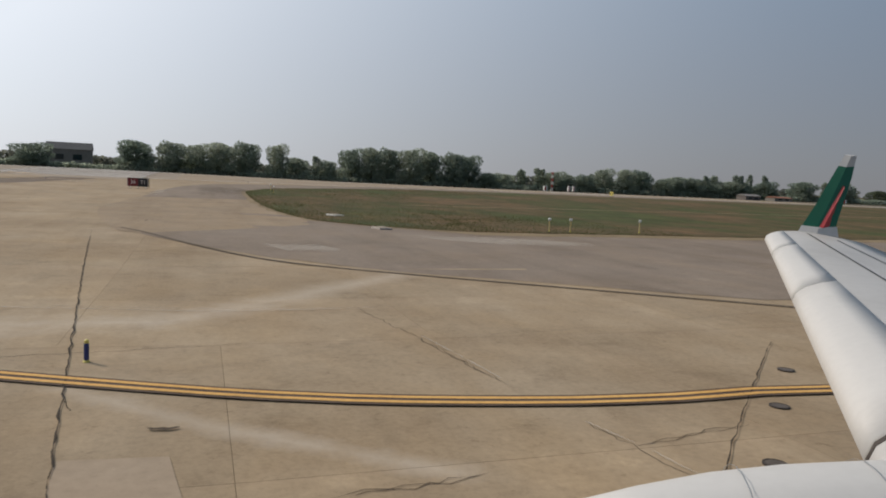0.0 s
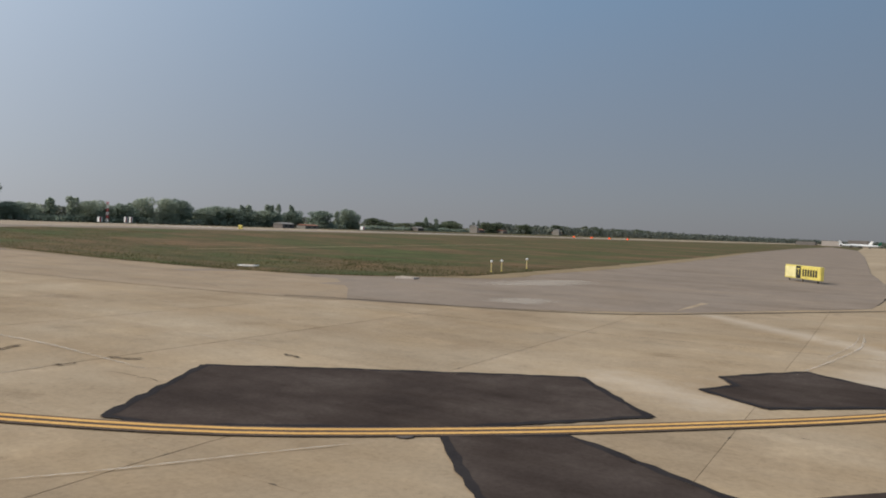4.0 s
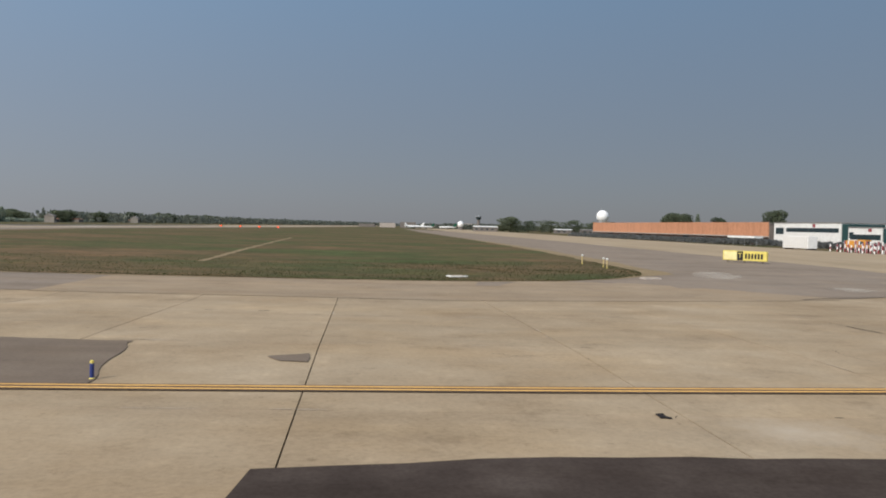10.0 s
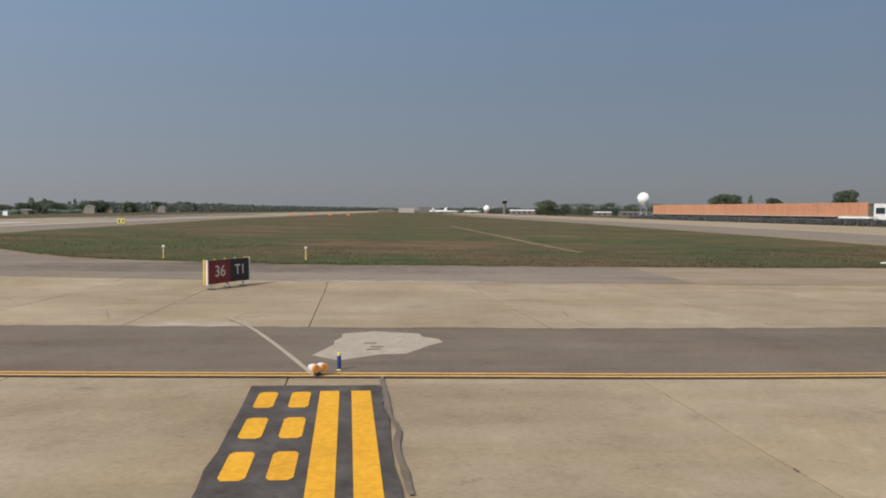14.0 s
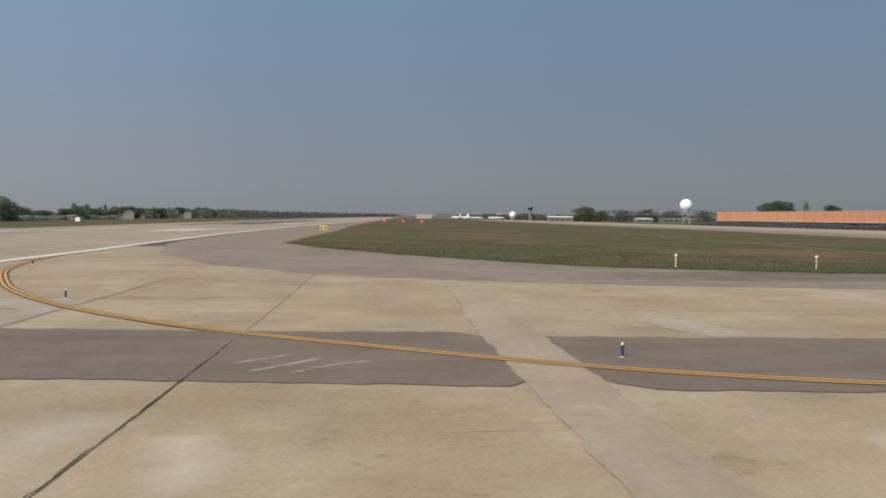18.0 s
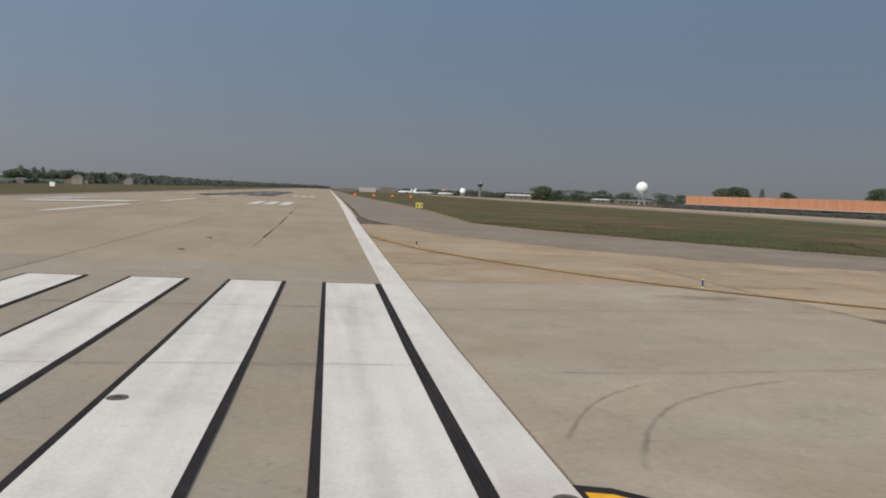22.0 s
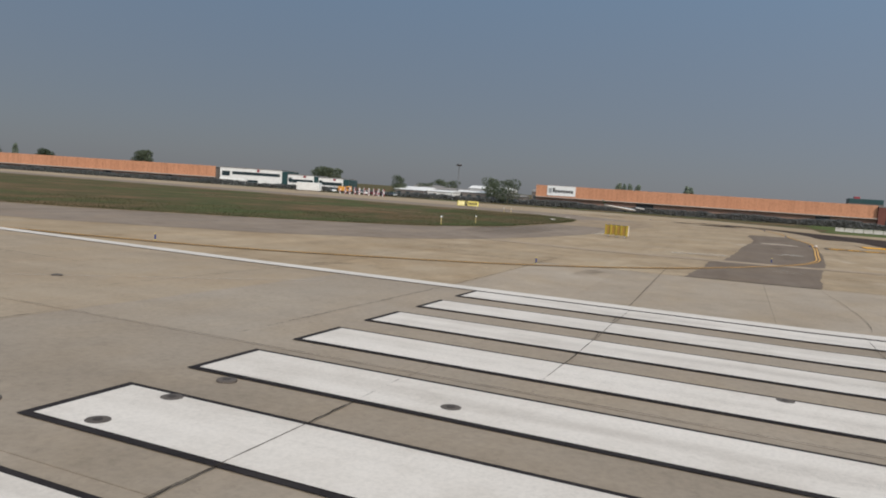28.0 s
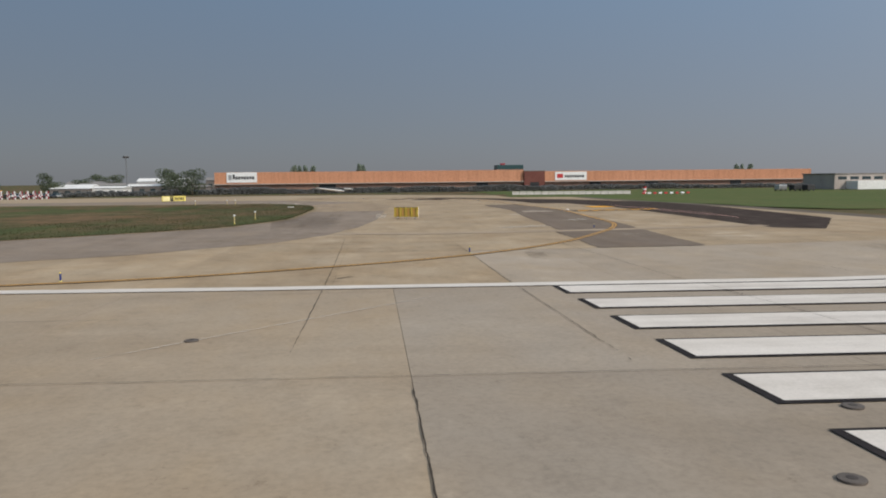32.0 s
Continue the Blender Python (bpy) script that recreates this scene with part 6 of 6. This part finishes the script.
for x in (19.1, 27.6, 36.0, 44.3):
    pp = thing("approach_lamp", "approach slope light box showing red", "runway light", (x, 300, gz(x, 300)), 0, "approach slope lights")
    part("case", boxed(-0.6, -0.5, 0.5, 0.6, 0.6, 1.1, 0.05), "orangepaint", pp)
    part("lens", boxed(-0.28, -0.56, 0.64, 0.28, -0.505, 0.98), "lamp_red", pp, "lit red lens")
    for lx in (-0.5, 0.5):
        part("leg", turned(((0.06, -0.2), (0.06, 0.5)), (lx, 0, 0), 8), "metal", pp)
for x, y, a, mat in ((106.2, 22.1, 20, "wallwhite"), (121.0, 22.6, 10, "ledge")):
    c = thing("concrete_pit", "low pale concrete inspection pit lid in the grass edge", "inspection pit", (x, y, gz(x, y)), a, "inspection pits")
    part("curb", boxed(-0.7, -0.45, -0.05, 0.7, 0.45, 0.13, 0.03), mat, c)
    part("lid", boxed(-0.5, -0.3, 0.131, 0.5, 0.3, 0.16, 0.01), "pale", c)
setting("grass_track", drape(rough_edge([(83.8, 33.6), (84.5, 33.7), (82.6, 57.5), (78.4, 123.2), (77.8, 123.2), (81.9, 57.5)], 0.15, 1.5, rnd), 0.07, 8), "dry", "narrow worn track through the grass", "track")
# kerb of dark drain along the shoulder
setting("drain_slot", ribbon(curve([(124.5, 7.4), (127.4, 9.0), (132.6, 11.4), (137.7, 14.4), (141.7, 18.9), (145.1, 23.3), (149.4, 29.0)], 1.0), -0.09, 0.09, 0.03), "bed", "dark drainage slot along the shoulder", "drain")
setting("chalk_line", ribbon(curve([(61.6, -8.8), (62.8, -11.2), (64.2, -14.6), (65.5, -18.0)], 0.5), -0.06, 0.06, 0.03), "pale", "thin pale scuffed line on the pavement", "marking")

# ---- grass tufts ----
rg = random.Random(21)
bm = bmesh.new()
edge = curve([Vector(p) for p in GRASS[:14]], 0.5)
for _ in range(26000):
    i = rg.randrange(len(edge) - 1)
    d = (edge[i + 1] - edge[i]).normalized()
    s = Vector((-d.y, d.x))
    c = edge[i].lerp(edge[i + 1], rg.random()) + s * (0.05 + 24 * rg.random() ** 2.0)
    h = rg.uniform(0.05, 0.14) * (0.7 + 0.9 * max(0, noise.noise((c.x * 0.12, c.y * 0.12, 0))))
    a = rg.uniform(0, 6.283)
    e = Vector((math.cos(a), math.sin(a))) * rg.uniform(0.02, 0.05)
    z = gz(c.x, c.y) + 0.045
    l_ = Vector((rg.uniform(-0.12, 0.12), rg.uniform(-0.12, 0.12)))
    bm.faces.new((bm.verts.new((c.x - e.x, c.y - e.y, z)), bm.verts.new((c.x + e.x, c.y + e.y, z)), bm.verts.new((c.x + l_.x, c.y + l_.y, z + h))))
tagged(part("grass_tufts", bm, "blade", None, "uneven green and straw-coloured grass tufts"), "", "grass", "", "stuff")

# ---- aircraft wing beside the start of the way ----
EYE = Vector(PATH[0][1:4])
yaw0 = radians(PATH[0][4])
FWD = Vector((-math.sin(yaw0), math.cos(yaw0), 0))
SIDE = Vector((math.cos(yaw0), math.sin(yaw0), 0))


def spot(f, r, z):
    return Vector((EYE.x, EYE.y, 0)) + FWD * f + SIDE * r + Vector((0, 0, z))


FOIL = ((0.0, 0.0), (0.012, 0.028), (0.05, 0.055), (0.11, 0.076), (0.18, 0.088), (0.3, 0.096), (0.5, 0.085), (0.72, 0.055), (1.0, 0.006), (0.72, -0.012), (0.5, -0.025), (0.3, -0.034), (0.18, -0.036), (0.11, -0.034), (0.05, -0.028), (0.012, -0.016))


def section(f):
    """Nose of the wing, height and chord at a distance out."""
    t = (f - 4.2) / 8.0
    return 2.56 + 2.78 * t, 1.54 + 0.79 * t, 3.6 - 2.0 * t


def loft(name, f0, f1, pick, mat, parent, label="", grow=0.0):
    bm = bmesh.new()
    rows = []
    for k in range(7):
        f = f0 + (f1 - f0) * k / 6
        r, z, c = section(f)
        rows.append([bm.verts.new(spot(f, r + c * a - grow, z + c * b + (grow if b > 0 else -grow))) for a, b in pick])
    n = len(pick)
    for p, q in zip(rows, rows[1:]):
        for i in range(n):
            bm.faces.new((p[i], p[(i + 1) % n], q[(i + 1) % n], q[i]))
    bm.faces.new(rows[0][::-1])
    bm.faces.new(rows[-1])
    bmesh.ops.recalc_face_normals(bm, faces=bm.faces[:])
    return part(name, bm, mat, parent, label, True)


wing = thing("aircraft_wing", "pale grey airliner wing with a green and red winglet", "aircraft wing")
NOSE = FOIL[:5] + ((0.18, 0.0), (0.18, -0.036)) + FOIL[13:]
loft("main_panel", 3.2, 12.2, FOIL, "wing", wing)
for a, b in ((4.25, 8.05), (8.09, 10.7), (10.74, 12.15)):
    loft("slat", a, b, NOSE, "leading", wing, "white leading-edge slat", 0.012)
for a, b, w in ((4.2, 12.0, 0.40), (6.0, 11.6, 0.62)):
    bm = bmesh.new()
    rows = []
    for k in range(12):
        f = a + (b - a) * k / 11
        r, z, c = section(f)
        top = np.interp(w, [p[0] for p in FOIL[:9]], [p[1] for p in FOIL[:9]])
        rows.append([bm.verts.new(spot(f, r + c * w + d, z + c * top + 0.006)) for d in (-0.014, 0.014)])
    for p, q in zip(rows, rows[1:]):
        bm.faces.new((p[0], p[1], q[1], q[0]))
    part("panel_gap", bm, "signblack", wing, "dark gap between wing panels")
# winglet
WL = ((12.15, 5.82, 2.38, 0.70), (12.3, 5.99, 2.60, 0.56), (12.45, 6.24, 2.92, 0.46), (12.65, 6.58, 3.42, 0.34), (12.8, 6.84, 3.80, 0.21))


def fin_loft(name, rows_in, mat, label, thick, lo=0.0, hi=1.0):
    bm = bmesh.new()
    rows = []
    for f, r, z, c in rows_in:
        ring = []
        for a, b in ((lo, 0), ((lo + hi) / 2 - 0.1, thick), (hi, 0), ((lo + hi) / 2 - 0.1, -thick)):
            ring.append(bm.verts.new(spot(f + b, r + c * a, z + b * 0.35)))
        rows.append(ring)
    for p, q in zip(rows, rows[1:]):
        for i in range(4):
            bm.faces.new((p[i], p[(i + 1) % 4], q[(i + 1) % 4], q[i]))
    bm.faces.new(rows[0][::-1])
    bm.faces.new(rows[-1])
    bmesh.ops.recalc_face_normals(bm, faces=bm.faces[:])
    return part(name, bm, mat, wl if name != "winglet" else wing, label)


def between(k):
    i = min(int(k), len(WL) - 2)
    return tuple(a + (b - a) * (k - i) for a, b in zip(WL[i], WL[i + 1]))


wl = fin_loft("winglet", [between(k) for k in (0, 0.5, 1, 1.5, 2, 2.5, 3, 3.5)], "tailgreen", "green winglet", 0.05)
fin_loft("winglet_tip", [between(k) for k in (3.5, 3.8, 4)], "wing", "grey winglet tip", 0.05)
fin_loft("root_fillet", [between(k) for k in (0, 0.4, 0.9)], "wing", "grey winglet root", 0.09, -0.02, 1.02)
EMBLEM = []
for k, a, b in ((0.9, 0.36, 0.82), (1.5, 0.42, 0.80), (2.1, 0.50, 0.78), (2.7, 0.66, 0.76)):
    f, r, z, c = between(k)
    EMBLEM.append((f, r + c * a, z, c * (b - a)))
fin_loft("emblem", EMBLEM, "tailred", "red triangle on the winglet", 0.08)
# fairing at the wing root
bm = bmesh.new()
rows = []
for k in range(9):
    u = k / 8
    f, r, z = 2.3 + 0.1 * u, 0.44 + 2.22 * u, 1.95 + 0.17 * u
    ring = []
    for i in range(10):
        a = 6.2832 * i / 10
        s = 0.34 * (0.35 + 0.65 * math.sin(min(1.0, u * 2.2 + 0.12) * 1.5708))
        ring.append(bm.verts.new(spot(f + math.cos(a) * s * 0.9, r, z + math.sin(a) * s * 0.5)))
    rows.append(ring)
for p, q in zip(rows, rows[1:]):
    for i in range(10):
        bm.faces.new((p[i], p[(i + 1) % 10], q[(i + 1) % 10], q[i]))
bm.faces.new(rows[0][::-1])
bm.faces.new(rows[-1])
fair = part("root_fairing", bm, "leading", wing, "white wing root fairing", True)
for u in (0.26, 0.46):
    bm = bmesh.new()
    f, q, z = 2.3 + 0.1 * u, 0.44 + 2.22 * u, 1.95 + 0.17 * u
    rim = []
    for k in range(9):
        a = radians(20 + 17.5 * k)
        rim.append([bm.verts.new(spot(f + math.cos(a) * 0.309, q + d + 0.05 * math.cos(a), z + math.sin(a) * 0.173)) for d in (-0.002, 0.002)])
    for g0, g1 in zip(rim, rim[1:]):
        bm.faces.new((g0[0], g0[1], g1[1], g1[0]))
    part("seam", bm, "metal", fair, "thin grey skin seam")
loft("slat_end", 4.20, 4.245, NOSE, "iron", wing, "dark open end of the inner slat", 0.004)


# ---- concrete slabs ----
JX = (1.225, 16.5, 24.3, 31.9, 39.6, 47.3, 53.4, 59.2, 65.1, 72.5, 79.9, 87.0, 93.9, 100.6, 107.8, 114.2, 120.7, 127.8, 134.2, 141.2, 147.5, 152.0)
JY = (-75, -50, -42.0, -34.3, -26.6, -18.9, -11.2, -3.5, 1.4, 8.9, 16.5, 24.0, 31.5, 39.0, 46.5)
apron = thing("apron", "beige concrete apron of large slabs with dark joints", "pavement", kind="structure")
strip_r = thing("runway", "grey-beige concrete runway of large slabs", "runway", kind="structure")


def lean(x):
    """The joints turn a little off north towards the east."""
    return 0.0 if x > 151 else 0.062 * min(1, max(0, (x - 30) / 35)) * min(1, max(0, (152 - x) / 10))


def slab(x0, y0, x1, y1, mat, parent, gx=0.013, gy=0.005):
    bm = rect(bmesh.new(), x0 + gx, y0 + gy, x1 - gx, y1 - gy, 0.0, 30, 0.05)
    if x0 < 2 or lean(x0) or lean(x1):
        for v in bm.verts:
            k = (v.co.x - x0) / (x1 - x0)
            drop = v.co.z - gz(v.co.x, v.co.y)
            if x0 < 2:
                v.co.x += RUN * v.co.y * (1 - k if x0 > 0 else 1)
            v.co.x -= (lean(x0) * (1 - k) + lean(x1) * k) * (v.co.y + 20)
            v.co.z = gz(v.co.x, v.co.y) + drop
    return part("slab", bm, mat, parent)


for a, b in zip(JX, JX[1:]):
    for c, d in zip(JY, JY[1:]):
        if c < -45 or c > 9 and a > 31 and a < 100 or c > 30 and a > 20 or c > 20 and a < 130 and a > 24 or a > 100 and a < 114 and c > 5:
            continue
        slab(a, c, b, d, "apron_pale" if b < 17 and d < 2 else "concrete", apron, *((0.004, 0.003) if a > 139 else (0.015, 0.004)))
for x in (152.0, 159.0, 166.0):
    for y in (-26.6, -18.9, -11.2, -3.5, 4.2, 11.9, 19.6):
        slab(x, y, x + 7, y + 7.7, "concrete", apron, 0.004, 0.003)
RX = (-58.6, -51.2, -43.7, -36.2, -28.7, -21.3, -14.02, 1.2)
RY_WEST = (-75, -45, -34.1, -24.0, -13.9, -3.7, 6.4, 16.5, 31.0, 46.0, 60.0)
RY_EAST = (-75, -45, -36.6, -29.0, -21.4, -13.8, -6.15, 1.4, 9.15, 16.8, 31.0, 46.0, 60.0)
for a, b in zip(RX, RX[1:]):
    rows = RY_EAST if a > -14 else RY_WEST
    for c, d in zip(rows, rows[1:]):
        slab(a, c, b, d, "concrete" if a > -14 and c > 1.3 else "runwaytan" if c > 6 else "runway", strip_r, 0.012, 0.006)


# ---- chipped edges along the joints ----
rs = random.Random(53)
bm = bmesh.new()
for _ in range(520):
    if rs.random() < 0.65:
        x, y = rs.choice(JX[3:]), rs.uniform(-26, 6)
        along = (0.25, 1.0)
    else:
        x, y = rs.uniform(34, 150), rs.choice((-26.6, -18.9, -11.2, -3.5, 1.4))
        along = (1.0, 0.25)
    if noise.noise((x * 0.21, y * 0.3, 2.0)) < 0.02:
        continue
    x -= lean(x) * (y + 20)
    r = rs.uniform(0.02, 0.09) * rs.uniform(0.5, 1.3)
    v = []
    for i in range(6):
        a, q = i * 1.047 + rs.uniform(-0.3, 0.3), r * rs.uniform(0.5, 1.2)
        px, py = x + math.cos(a) * q * along[0] * 1.6, y + math.sin(a) * q * along[1] * 1.6
        v.append(bm.verts.new((px, py, gz(px, py) + 0.006)))
    bm.faces.new(v)
tagged(part("joint_chips", bm, "bed", None, "small dark chips broken out along the slab joints"), "", "pavement damage", "", "stuff")

# pale mortar left along the joints
bm = bmesh.new()
for _ in range(300):
    if rs.random() < 0.75:
        x, y = rs.choice(JX[1:]), rs.uniform(-26, 8)
        run = (0.0, 1.0)
    else:
        x, y = rs.uniform(20, 150), rs.choice((-26.6, -18.9, -11.2, -3.5, 1.4))
        run = (1.0, 0.0)
    if noise.noise((x * 0.17, y * 0.19, 7.0)) < -0.05:
        continue
    side, long = rs.choice((-0.035, 0.035)), rs.uniform(0.25, 1.5)
    left, right = [], []
    for i in range(6):
        px, py = x + run[0] * long * i / 5 + run[1] * side, y + run[1] * long * i / 5 + run[0] * side
        px -= lean(x) * (py + 20)
        w = rs.uniform(0.006, 0.03) * (0.5 if i in (0, 5) else 1)
        left.append(bm.verts.new((px - run[1] * w, py - run[0] * w, gz(px, py) + 0.007)))
        right.append(bm.verts.new((px + run[1] * w, py + run[0] * w, gz(px, py) + 0.007)))
    for i in range(5):
        q = (left[i], left[i + 1], right[i + 1], right[i])
        bm.faces.new(q if run[0] else q[::-1])
tagged(part("joint_mortar", bm, "pale", None, "pale broken mortar along the slab joints"), "", "pavement damage", "", "stuff")
